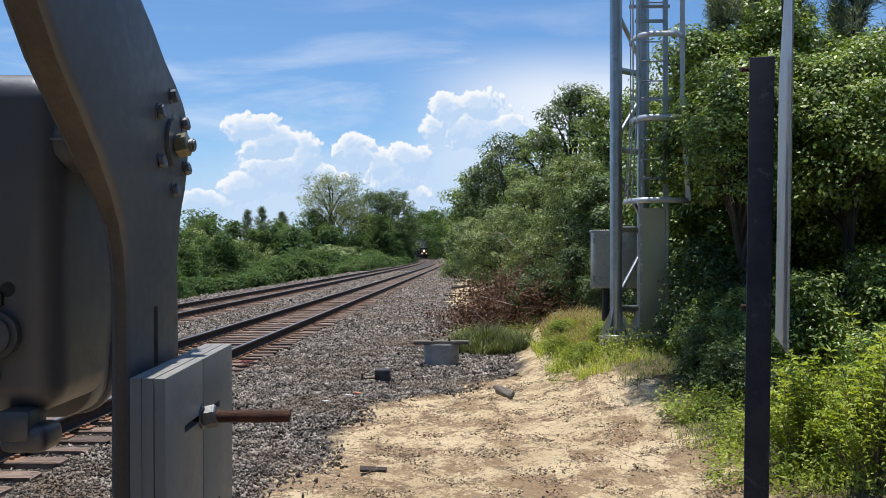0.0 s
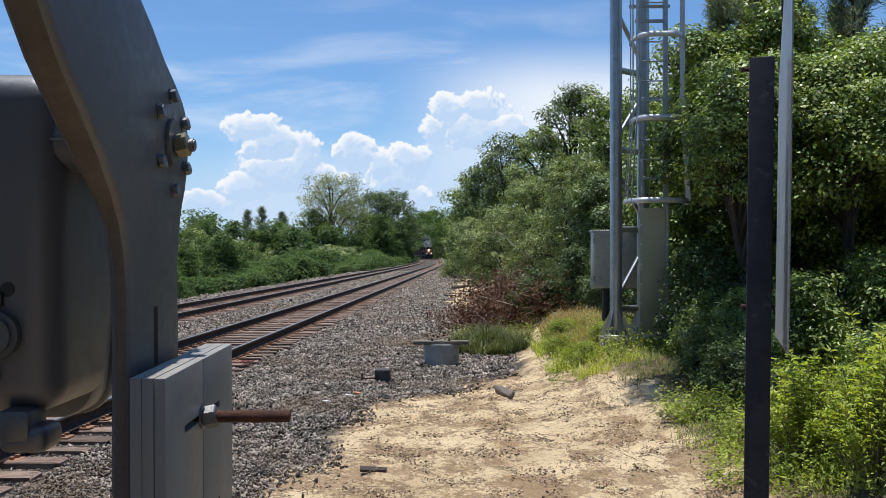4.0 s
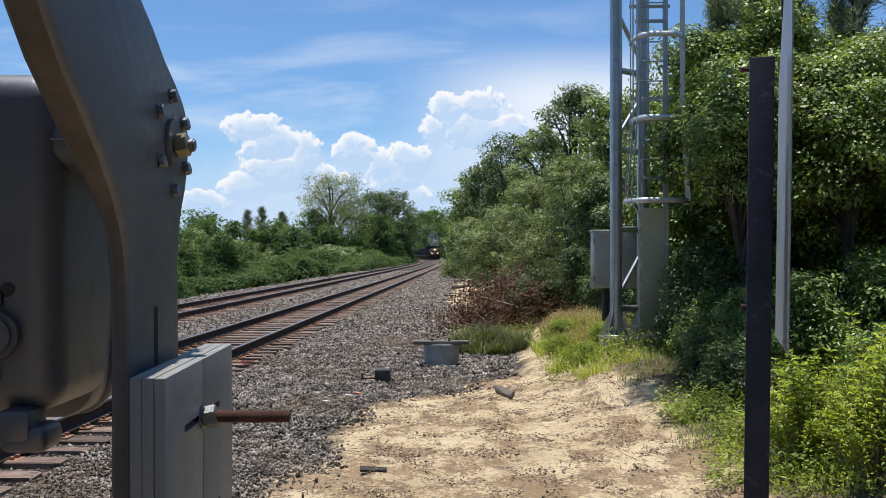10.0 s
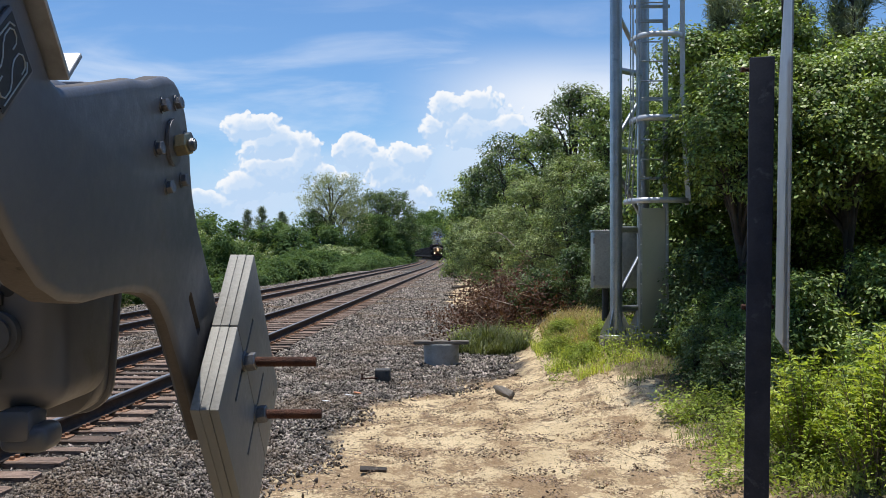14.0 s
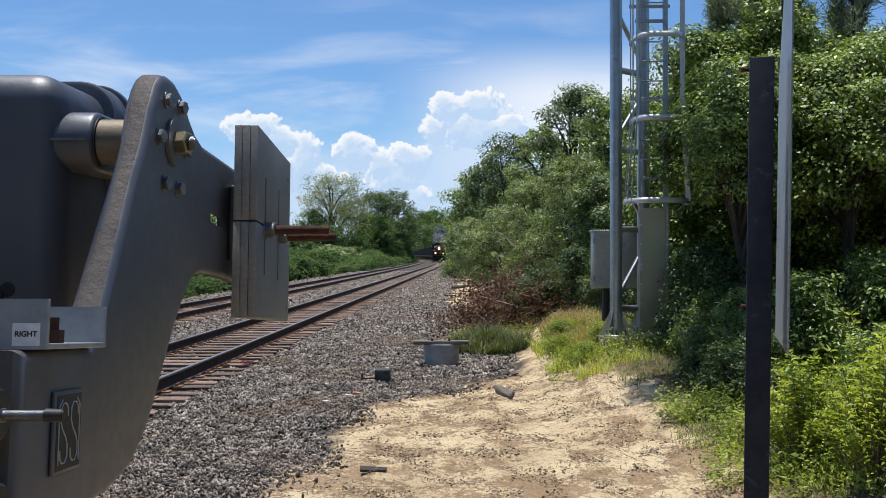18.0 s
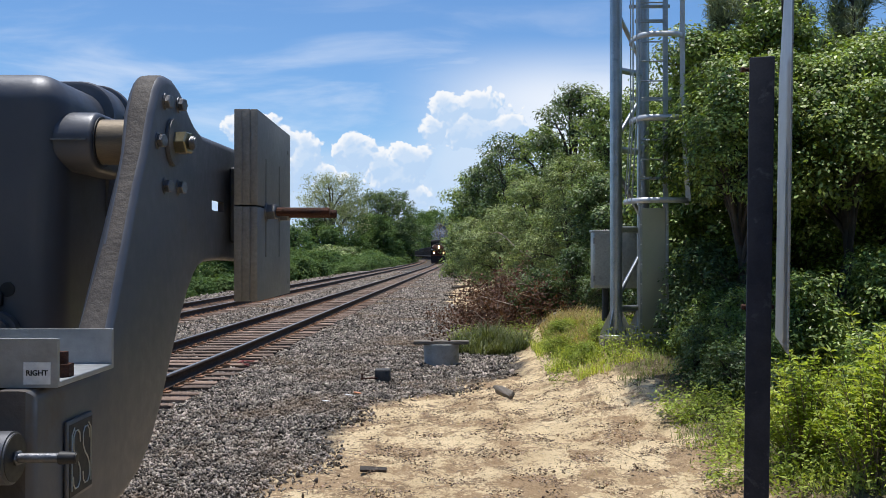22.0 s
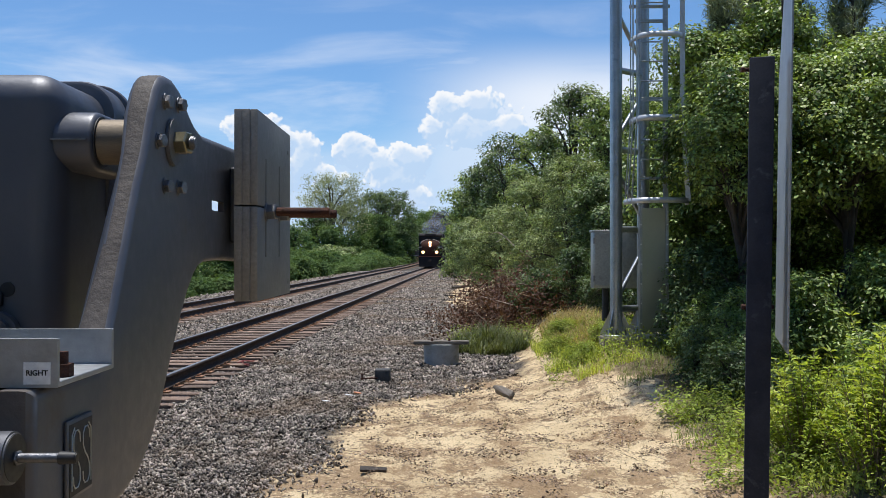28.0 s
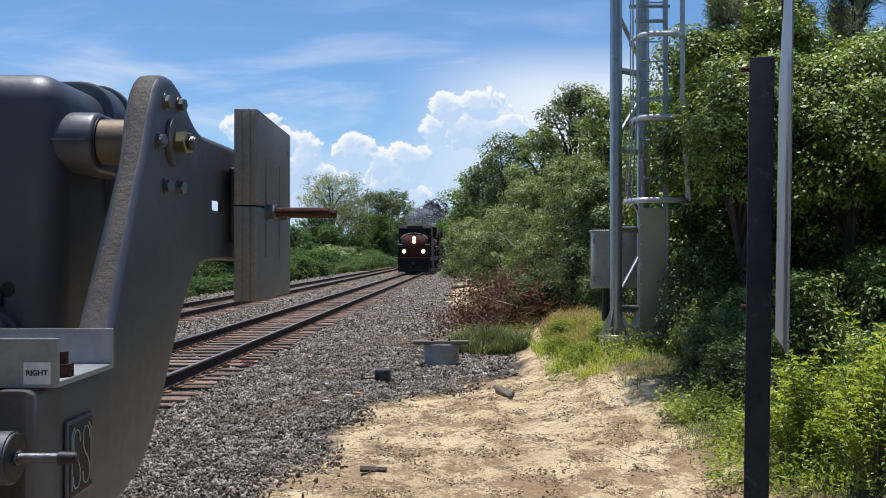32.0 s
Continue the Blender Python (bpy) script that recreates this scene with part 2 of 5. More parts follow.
def ground_material():
    m = bpy.data.materials.new("sandy_ground")
    m.use_nodes = True
    m.node_tree.nodes.clear()
    n = Nodes(m.node_tree)
    at = n.add("ShaderNodeTexCoord").outputs["Object"]
    s = n.add("ShaderNodeSeparateXYZ", i0=at)
    x, y = s.outputs[0], s.outputs[1]
    big, mid, fine = n.noise(at, 0.9, 6.0, 0.65), n.noise(at, 5.0, 6.0, 0.65), n.noise(at, 60.0, 4.0, 0.6)
    grit = n.noise(at, 24.0, 6.0, 0.7)
    patch = n.noise(at, 1.5, 5.0, 0.6, 0.5)
    grainy = n.math("ADD", n.math("MULTIPLY", patch, 0.62), n.math("MULTIPLY", grit, 0.38))
    crumbs = n.math("ADD", n.math("MULTIPLY", mid, 0.55), n.math("MULTIPLY", n.noise(at, 38.0, 5.0, 0.75), 0.45))
    sand = n.mix(n.ramp(big, 0.36, 0.66), (0.80, 0.63, 0.39), (0.60, 0.45, 0.265))
    # brown, trodden and crumbly places, more of them close to the crossing
    trod = n.math("ADD", grainy, n.ramp(y, 9.5, 6.5, 0.0, 0.05))
    sand = n.mix(n.ramp(trod, 0.495, 0.555, 0.0, 0.8), sand, (0.32, 0.205, 0.115))
    sand = n.mix(n.ramp(crumbs, 0.525, 0.57, 0.0, 0.85), sand, (0.22, 0.15, 0.092))
    sand = n.mix(n.ramp(fine, 0.58, 0.70, 0.0, 0.35), sand, (0.2, 0.145, 0.095))
    sand = n.mix(n.ramp(n.noise(at, 33.0, 3.0, 0.6), 0.66, 0.72, 0.0, 0.8), sand, (0.70, 0.62, 0.50))
    gravel = n.mix(n.ramp(fine, 0.35, 0.65), (0.035, 0.031, 0.027), (0.13, 0.112, 0.094))
    gravel = n.mix(n.ramp(mid, 0.5, 0.75, 0.0, 0.5), gravel, (0.16, 0.12, 0.085))
    soil = n.mix(n.ramp(mid, 0.35, 0.65), (0.10, 0.085, 0.045), (0.17, 0.14, 0.075))
    # the gravel gives way to sand along a ragged line right of the track
    line = n.math("ADD", n.math("ADD", n.math("ADD", n.ramp(y, 10.8, 15.3, -1.4, 0.9), n.ramp(y, 9.8, 6.8, 0.0, -0.36)), n.ramp(y, 17.0, 40.0, 0.0, -1.9)), n.math("MULTIPLY", n.math("SUBTRACT", big, 0.5), 1.6))
    side = n.math("SUBTRACT", x, line)
    c = n.mix(n.ramp(side, -0.22, 0.18), gravel, sand)
    wild = n.math("ADD", n.math("SUBTRACT", x, n.ramp(y, 5.0, 16.0, 2.3, 1.9)), n.math("MULTIPLY", n.math("SUBTRACT", big, 0.5), 2.0))
    c = n.mix(n.ramp(wild, -0.1, 0.5), c, soil)
    c = n.mix(n.ramp(x, -11.6, -12.6), c, soil)
    b = n.add("ShaderNodeBsdfPrincipled", Base_Color=c, Roughness=0.95, Specular_IOR_Level=0.2)
    h = n.math("ADD", n.math("MULTIPLY", fine, 0.45), n.math("ADD", n.math("MULTIPLY", mid, 2.2), n.math("MULTIPLY", grit, 1.3)))
    n.pin(b, "Normal", n.add("ShaderNodeBump", Strength=0.8, Distance=0.05, Height=h).outputs[0])
    m.node_tree.links.new(b.outputs[0], n.add("ShaderNodeOutputMaterial").inputs[0])
    return m


M["ground"] = ground_material()


# ---- building helpers ----
rng = np.random.default_rng(7)


def mesh_of(name, verts, faces, mat, smooth=False):
    """A mesh from numpy arrays: verts (n, 3), faces (m, k) of equal size."""
    me = bpy.data.meshes.new(name)
    verts, faces = np.asarray(verts, np.float32), np.asarray(faces, np.int32)
    k = faces.shape[1]
    me.vertices.add(len(verts)), me.loops.add(faces.size), me.polygons.add(len(faces))
    me.vertices.foreach_set("co", verts.ravel())
    me.loops.foreach_set("vertex_index", faces.ravel())
    me.polygons.foreach_set("loop_start", np.arange(0, faces.size, k, dtype=np.int32))
    if smooth:
        me.polygons.foreach_set("use_smooth", np.ones(len(faces), bool))
    me.update(calc_edges=True)
    me.materials.append(mat)
    return me


def part(name, bm, mat, parent=None, label="", smooth=40):
    """Links a bmesh as one mesh object under its thing."""
    me = bpy.data.meshes.new(name)
    bmesh.ops.recalc_face_normals(bm, faces=bm.faces[:])
    for f in bm.faces:
        f.smooth = smooth > 0
    if smooth:
        for e in bm.edges:
            e.smooth = len(e.link_faces) == 2 and e.calc_face_angle(0) < radians(smooth)
    bm.to_mesh(me)
    bm.free()
    me.materials.append(mat)
    ob = new(name, me)
    ob.parent = parent
    return tagged(ob, label)


def thing(name, label, category, at=None, group="", kind=""):
    ob = new(name)
    if at is not None:
        ob.matrix_basis = at
    return tagged(ob, label, category, group, kind)


def box(x0, x1, y0, y1, z0, z1, bevel=0.0, segments=2, bm=None):
    b = bmesh.new()
    bmesh.ops.create_cube(b, size=1.0, matrix=Matrix.LocRotScale(((x0 + x1) / 2, (y0 + y1) / 2, (z0 + z1) / 2), None, (x1 - x0, y1 - y0, z1 - z0)))
    if bevel:
        bmesh.ops.bevel(b, geom=b.edges[:], offset=bevel, segments=segments, affect="EDGES", profile=0.5)
    return join(bm, b)


def join(bm, b):
    if bm is None:
        return b
    me = bpy.data.meshes.new("scrap")
    b.to_mesh(me)
    b.free()
    bm.from_mesh(me)
    bpy.data.meshes.remove(me)
    return bm


def rod(p, q, r0, r1=None, sides=16, bevel=0.0, bm=None):
    """A round bar from p to q."""
    p, q = Vector(p), Vector(q)
    b = bmesh.new()
    turn = (q - p).to_track_quat("Z", "Y")
    bmesh.ops.create_cone(b, cap_ends=True, segments=sides, radius1=r0, radius2=r0 if r1 is None else r1, depth=(q - p).length,
                          matrix=Matrix.LocRotScale((p + q) / 2, turn, None))
    if bevel:
        rim = [e for e in b.edges if any(len(f.verts) > 4 for f in e.link_faces)]
        bmesh.ops.bevel(b, geom=rim, offset=bevel, segments=2, affect="EDGES")
    return join(bm, b)


def slab(outline, x0, x1, bevel=0.0, segments=3, bm=None):
    """An outline in (y, z) drawn out along x, with rounded edges."""
    b = bmesh.new()
    lo = [b.verts.new((x0, y, z)) for y, z in outline]
    hi = [b.verts.new((x1, y, z)) for y, z in outline]
    b.faces.new(lo), b.faces.new(hi[::-1])
    for i in range(len(lo)):
        j = (i + 1) % len(lo)
        b.faces.new((lo[i], hi[i], hi[j], lo[j]))
    bmesh.ops.recalc_face_normals(b, faces=b.faces[:])
    if bevel:
        rim = [e for e in b.edges if any(len(f.verts) > 4 for f in e.link_faces)]
        bmesh.ops.bevel(b, geom=rim, offset=bevel, segments=segments, affect="EDGES", profile=0.5)
    return join(bm, b)


def rounded(x0, x1, z0, z1, r, k=8):
    """The outline of a rectangle with round corners."""
    pts = []
    for cx, cz, a in ((x1 - r, z1 - r, 0), (x0 + r, z1 - r, 90), (x0 + r, z0 + r, 180), (x1 - r, z0 + r, 270)):
        pts += [(cx + r * math.cos(radians(a + 90 * i / k)), cz + r * math.sin(radians(a + 90 * i / k))) for i in range(k + 1)]
    return pts


def slab_y(outline, y0, y1, bevel=0.0):
    """An outline in (x, z) drawn out along y."""
    b = slab([(x, z) for x, z in outline], y0, y1, bevel, 2)
    for v in b.verts:
        v.co.x, v.co.y = v.co.y, v.co.x
    bmesh.ops.recalc_face_normals(b, faces=b.faces[:])
    return b


def sweep(points, profile, closed=True):
    """verts, faces of a closed (across, up) profile carried along points (n, 3), upright."""
    points, profile = np.asarray(points, float), np.asarray(profile, float)
    way = np.gradient(points, axis=0)
    way /= np.linalg.norm(way, axis=1)[:, None]
    side = np.stack([way[:, 1], -way[:, 0], np.zeros(len(way))], 1)
    side /= np.linalg.norm(side, axis=1)[:, None]
    v = points[:, None] + side[:, None] * profile[None, :, :1] + np.array([0, 0, 1.0]) * profile[None, :, 1:]
    k, n = len(profile), len(points)
    i, j = np.meshgrid(np.arange(n - 1), np.arange(k), indexing="ij")
    a, b = i * k + j, i * k + (j + 1) % k
    return v.reshape(-1, 3), np.stack([a, b, b + k, a + k], -1).reshape(-1, 4)


def tubes(segments, sides=6):
    """verts, faces of many tapered tubes: rows of (p, q, r0, r1)."""
    p, q = np.array([s[0] for s in segments], float), np.array([s[1] for s in segments], float)
    r0, r1 = np.array([s[2] for s in segments]), np.array([s[3] for s in segments])
    d = q - p
    d /= np.linalg.norm(d, axis=1)[:, None] + 1e-9
    u = np.cross(d, np.where(np.abs(d[:, 2:]) < 0.9, (0, 0, 1.0), (1.0, 0, 0)))
    u /= np.linalg.norm(u, axis=1)[:, None]
    w = np.cross(d, u)
    a = np.arange(sides) * 2 * np.pi / sides
    ring = u[:, None] * np.cos(a)[None, :, None] + w[:, None] * np.sin(a)[None, :, None]
    v = np.concatenate([p[:, None] + ring * r0[:, None, None], q[:, None] + ring * r1[:, None, None]], 1)
    i = np.arange(sides)
    f = np.stack([i, (i + 1) % sides, (i + 1) % sides + sides, i + sides], 1)
    f = f[None] + (np.arange(len(p)) * 2 * sides)[:, None, None]
    return v.reshape(-1, 3), f.reshape(-1, 4)


def wire(points, r, sides=2):
    """A round wire through the points as one mesh."""
    curve = bpy.data.curves.new("wire", "CURVE")
    curve.dimensions, curve.bevel_depth, curve.bevel_resolution, curve.use_fill_caps = "3D", r, sides, True
    line = curve.splines.new("POLY")
    line.points.add(len(points) - 1)
    for p, q in zip(line.points, points):
        p.co = (*q, 1.0)
    ob = bpy.data.objects.new("wire", curve)
    me = bpy.data.meshes.new_from_object(ob)
    bpy.data.objects.remove(ob)
    bpy.data.curves.remove(curve)
    return me


def unit(v):
    return v / (np.linalg.norm(v, axis=-1, keepdims=True) + 1e-9)


def leaf_mesh(name, at, size, mat, out=None, droop=0.3, slim=0.5, flat=False, loose=0.42):
    """Leaves: bent four-cornered blades at the points at (n, 3), turned to face out."""
    n = len(at)
    size = size * rng.uniform(0.65, 1.35, (n, 1))
    if out is None:
        d = rng.normal(size=(n, 3))
        d[:, 2] -= droop
        if flat:
            d[:, 2] = np.abs(d[:, 2]) * 0.12
        d = unit(d)
        s = unit(np.cross(d, rng.normal(size=(n, 3)) * 0.75 + (0, 0, 1.0)))
    else:
        face = unit(unit(out) + (0, 0, 0.6) + rng.normal(size=(n, 3)) * loose)
        d = rng.normal(size=(n, 3)) + unit(out) * 0.4
        d[:, 2] -= droop
        d = unit(d - face * np.sum(d * face, 1, keepdims=True))
        s = np.cross(d, face)
    up = np.cross(s, d)
    half = size * slim * 0.5
    v = np.stack([at, at + d * size * 0.5 + s * half + up * size * 0.10, at + d * size, at + d * size * 0.5 - s * half + up * size * 0.10], 1)
    return mesh_of(name, v.reshape(-1, 3), np.arange(4 * n).reshape(-1, 4), mat)


# ---- the lie of the land and the line of the track ----
def smooth(a, lo, hi):
    t = np.clip((a - lo) / (hi - lo), 0, 1)
    return t * t * (3 - 2 * t)


def land(x, y):
    """Height of the ground; ballast tops lie at 0."""
    x, y = np.asarray(x, float), np.asarray(y, float)
    bank = 0.52 * smooth(x, 0.6, 2.5) * smooth(y, 8.0, 14.0) + 0.22 * smooth(x, 1.6, 3.2) * (1 - smooth(y, 8.0, 14.0))
    drop = -0.5 * smooth(-x, 12.0, 16.0)
    return -0.05 + bank + drop + 0.25 * smooth(x, 3.0, 9.0)


def lumps_of_sand(x, y):
    """Small humps and hollows of the trodden sand."""
    z = np.zeros(len(x))
    for i, (a, b) in enumerate(zip(x, y)):
        p = Vector((a, b, 0))
        z[i] = 0.045 * noise.noise(p * 1.3) + 0.035 * noise.noise(p * 3.1) + 0.03 * noise.noise(p * 5.7) + 0.022 * noise.noise(p * 11.0) + 0.014 * noise.noise(p * 21.0)
    return z * smooth(x, -2.2, -0.6)


def track_x(y, middle=-5.1):
    """The line is straight for a hundred metres, then bends gently to the left."""
    y = np.asarray(y, float)
    return middle - np.maximum(y - 108.0, 0) ** 2 / 5100.0


NEAR, FAR = -5.1, -9.35


def build_ground():
    gx = np.concatenate([np.linspace(-900, -40, 14), np.linspace(-30, -13, 12), np.arange(-12.5, -2.5, 0.5), np.arange(-2.5, 4.2, 0.045), np.arange(4.2, 6.0, 0.2), np.linspace(6.2, 40, 26), np.linspace(60, 900, 14)])
    gy = np.concatenate([np.linspace(-300, -4, 12), np.arange(-3, 5, 0.5), np.arange(5, 6, 0.2), np.arange(6, 12, 0.045), np.arange(12, 24, 0.1), np.arange(24, 60, 0.6), np.arange(60, 200, 6.0), np.linspace(220, 2500, 20)])
    X, Y = np.meshgrid(gx, gy, indexing="ij")
    Z = land(X, Y)
    lump = np.zeros_like(X)
    fine = (X > -2.4) & (X < 6) & (Y > 5) & (Y < 24)
    lump[fine] = lumps_of_sand(X[fine], Y[fine])
    Z = Z + lump
    k = len(gy)
    i, j = np.meshgrid(np.arange(len(gx) - 1), np.arange(k - 1), indexing="ij")
    a = (i * k + j).ravel()
    f = np.stack([a, a + k, a + k + 1, a + 1], 1)
    ob = new("ground", mesh_of("ground", np.stack([X, Y, Z], -1).reshape(-1, 3), f, M["ground"], True))
    tagged(ob, "pale sandy ground with gravel and bare soil", "ground", kind="structure")


build_ground()


def build_tracks():
    ys = np.concatenate([np.arange(-6, 108, 4.0), np.arange(108, 870, 6.0)])
    rail = [(-0.07, 0.0), (0.07, 0.0), (0.07, 0.012), (0.012, 0.03), (0.012, 0.125), (0.035, 0.135), (0.037, 0.168), (-0.037, 0.168), (-0.035, 0.135), (-0.012, 0.125), (-0.012, 0.03), (-0.07, 0.012)]
    head = [(-0.030, 0.169), (0.030, 0.169), (0.024, 0.175), (-0.024, 0.175)]
    tie_me = None
    for middle, words in ((NEAR, "running line with rusty rails on worn timber ties"), (FAR, "second line with rusty rails on dark timber ties")):
        track = thing("railway_track", words, "railway track", kind="structure")
        for side in (-0.755, 0.755):
            line = np.stack([track_x(ys, middle) + side, ys, np.full_like(ys, 0.012)], 1)
            r = new("rail", mesh_of("rail", *sweep(line, rail), M["rail_side"]))
            r.parent = track
            h = new("rail_head", mesh_of("rail_head", *sweep(line, head), M["rail_top"]))
            h.parent = r
        # ties: single pieces near by, one joined piece beyond
        if tie_me is None:
            tie_me = []
            for k in range(5):
                b = box(-1.3, 1.3, -0.115, 0.115, -0.17, 0.0, 0.012, 1)
                for v in b.verts:
                    v.co += Vector((0, 0, 1)) * (0.012 * noise.noise(v.co * 3 + Vector((k * 9, 0, 0)))) + Vector((rng.uniform(-0.03, 0.03) if abs(v.co.x) > 1 else 0, rng.uniform(-0.012, 0.012), 0))
                me = bpy.data.meshes.new("tie")
                b.to_mesh(me)
                b.free()
                me.materials.append(M["tie"])
                tie_me.append(me)
            pl = box(-0.18, 0.18, -0.09, 0.09, 0.0, 0.014, 0.004, 1)
            for sx in (-0.11, 0.11):
                for sy in (-0.05, 0.05):
                    box(sx - 0.02, sx + 0.02, sy - 0.016, sy + 0.016, 0.01, 0.045, 0.005, 1, pl)
            plate_me = bpy.data.meshes.new("tie_plate")
            pl.to_mesh(plate_me)
            pl.free()
            plate_me.materials.append(M["plate"])
        count = 190 if middle == NEAR else 110
        start = 2.0 if middle == NEAR else 12.0
        y = start
        for i in range(count):
            o = new("tie", tie_me[i % 5])
            o.parent = track
            o.matrix_basis = pose(middle + rng.uniform(-0.05, 0.05), y, rng.uniform(-0.012, 0.006), 0, rng.uniform(-0.5, 0.5), rng.uniform(-1.3, 1.3))
            if i < 70:
                for side in (-0.755, 0.755):
                    p = new("tie_plate", plate_me)
                    p.parent = track
                    p.matrix_basis = pose(middle + side, y, 0.001)
            y += 0.517
        rest = np.arange(y, 620, 0.517)
        c = np.array([(-1.3, -.11, -.15), (1.3, -.11, -.15), (1.3, .11, -.15), (-1.3, .11, -.15), (-1.3, -.11, 0), (1.3, -.11, 0), (1.3, .11, 0), (-1.3, .11, 0)])
        v = c[None] + np.stack([track_x(rest, middle), rest, rng.uniform(-.01, .005, len(rest))], 1)[:, None]
        f = np.array([(4, 5, 6, 7), (0, 1, 5, 4), (1, 2, 6, 5), (2, 3, 7, 6), (3, 0, 4, 7)])
        f = (f[None] + 8 * np.arange(len(rest))[:, None, None]).reshape(-1, 4)
        o = new("far_ties", mesh_of("far_ties", v.reshape(-1, 3), f, M["tie"]))
        o.parent = track
        tagged(o, kind="stuff")


build_tracks()


def stones(name, xy, size, label):
    """Broken stones: lumpy eight-cornered pieces, joined."""
    n = len(xy)
    c = np.array([(-1, -1, -1), (1, -1, -1), (1, 1, -1), (-1, 1, -1), (-1, -1, 1), (1, -1, 1), (1, 1, 1), (-1, 1, 1)], float)
    v = c[None] * rng.uniform(0.12, 1.2, (n, 8, 3)) * rng.uniform(0.25, 1.5, (n, 1, 3))
    a = unit(rng.normal(size=(n, 3)))
    b = unit(np.cross(a, rng.normal(size=(n, 3))))
    R = np.stack([a, b, np.cross(a, b)], 1)
    v = np.einsum("nij,njk->nik", v, R) * (np.asarray(size).reshape(-1, 1, 1) * 0.5)
    z = xy[:, 2] if xy.shape[1] == 3 else land(xy[:, 0], xy[:, 1])
    v += np.stack([xy[:, 0], xy[:, 1], z], 1)[:, None]
    f = np.array([(0, 3, 2, 1), (4, 5, 6, 7), (0, 1, 5, 4), (1, 2, 6, 5), (2, 3, 7, 6), (3, 0, 4, 7)])
    f = (f[None] + 8 * np.arange(n)[:, None, None]).reshape(-1, 4)
    return tagged(new(name, mesh_of(name, v.reshape(-1, 3), f, M["stone"])), label, "ballast", kind="stuff")


def build_ballast():
    spots = []
    # (from y, to y, stones a square metre, size)
    for y0, y1, per, size in ((5.5, 9, 3200, 0.029), (9, 14, 2000, 0.034), (14, 22, 950, 0.043), (22, 36, 320, 0.058), (36, 60, 170, 0.075), (60, 100, 80, 0.10)):
        n = int((y1 - y0) * 14 * per)
        x, y = rng.uniform(-12.4, 1.6, n), rng.uniform(y0, y1, n)
        edge = -1.45 - 0.36 * (1 - smooth(y, 6.8, 9.8)) + 2.3 * smooth(y, 10.8, 15.3) - 1.9 * smooth(y, 17, 40)
        edge = edge + 0.35 * np.sin(y * 2.1) * np.cos(y * 0.9 + 1) + rng.normal(0, 0.16, n)
        keep = x < edge
        # out of sight of the standing point, left of the frame
        keep &= x > -0.56 * y - 0.6
        dn, df = np.abs(x - NEAR), np.abs(x - FAR)
        ontie = ((dn < 1.3) | (df < 1.3)) & (rng.random(n) < 0.62)
        keep &= ~ontie
        x, y = x[keep], y[keep]
        dn, df = np.abs(x - NEAR), np.abs(x - FAR)
        z = np.where(np.minimum(dn, df) < 1.35, -0.068, -0.03 + 0.0 * x)
        z = z + np.where((x > NEAR + 1.35), -0.02, 0.0) + rng.uniform(-0.015, 0.03, len(x))
        spots.append((np.stack([x, y, z], 1), size * rng.uniform(0.55, 1.3, len(x))))
    stones("ballast", np.concatenate([s[0] for s in spots]), np.concatenate([s[1] for s in spots]), "grey crushed-stone ballast round the ties")


build_ballast()


# ---- the crossing gate mechanism ----
GATE = Vector((-0.46, 1.3667, 2.0925))
GATE_TURN = 2.2
base = pose(*GATE, 0, 0, GATE_TURN)

BRACKET = [(-0.045, 0.094), (-0.020, 0.100), (0.010, 0.101), (0.045, 0.093), (0.075, 0.080), (0.100, 0.064), (0.135, 0.048), (0.19, 0.037), (0.30, 0.040), (0.42, 0.043), (0.50, 0.045), (0.50, -0.188), (0.33, -0.184),
           (0.21, -0.187), (0.165, -0.196), (0.13, -0.212), (0.095, -0.238), (0.05, -0.282), (0.0, -0.342), (-0.045, -0.399), (-0.095, -0.447), (-0.145, -0.476), (-0.21, -0.491), (-0.30, -0.500), (-0.475, -0.512), (-0.475, -0.3115),
           (-0.300, -0.3115), (-0.276, -0.297), (-0.240, -0.232), (-0.201, -0.158), (-0.163, -0.085), (-0.127, -0.028), (-0.099, 0.030), (-0.077, 0.067), (-0.061, 0.084)]


def cut(ob, cutters):
    """Takes the cutter meshes out of ob's mesh."""
    for bm in cutters:
        me = bpy.data.meshes.new("scrap")
        bmesh.ops.recalc_face_normals(bm, faces=bm.faces[:])
        bm.to_mesh(me)
        bm.free()
        tool = new("scrap", me)
        tool.parent = ob.parent
        bpy.context.view_layer.update()
        mod = ob.modifiers.new("cut", "BOOLEAN")
        mod.operation, mod.object, mod.solver = "DIFFERENCE", tool, "EXACT"
        done = bpy.data.meshes.new_from_object(ob.evaluated_get(bpy.context.evaluated_depsgraph_get()))
        ob.modifiers.clear()
        old, ob.data = ob.data, done
        bpy.data.objects.remove(tool)
        bpy.data.meshes.remove(me), bpy.data.meshes.remove(old)


def nut(x, y, z, r, depth, bm=None):
    b = bmesh.new()
    bmesh.ops.create_cone(b, cap_ends=True, segments=6, radius1=r, radius2=r, depth=depth, matrix=Matrix.LocRotScale((x + depth / 2, y, z), Euler((0.2, radians(90), 0)), None))
    bmesh.ops.bevel(b, geom=[e for e in b.edges if any(len(f.verts) == 6 for f in e.link_faces)], offset=r * 0.1, segments=1, affect="EDGES")
    return join(bm, b)


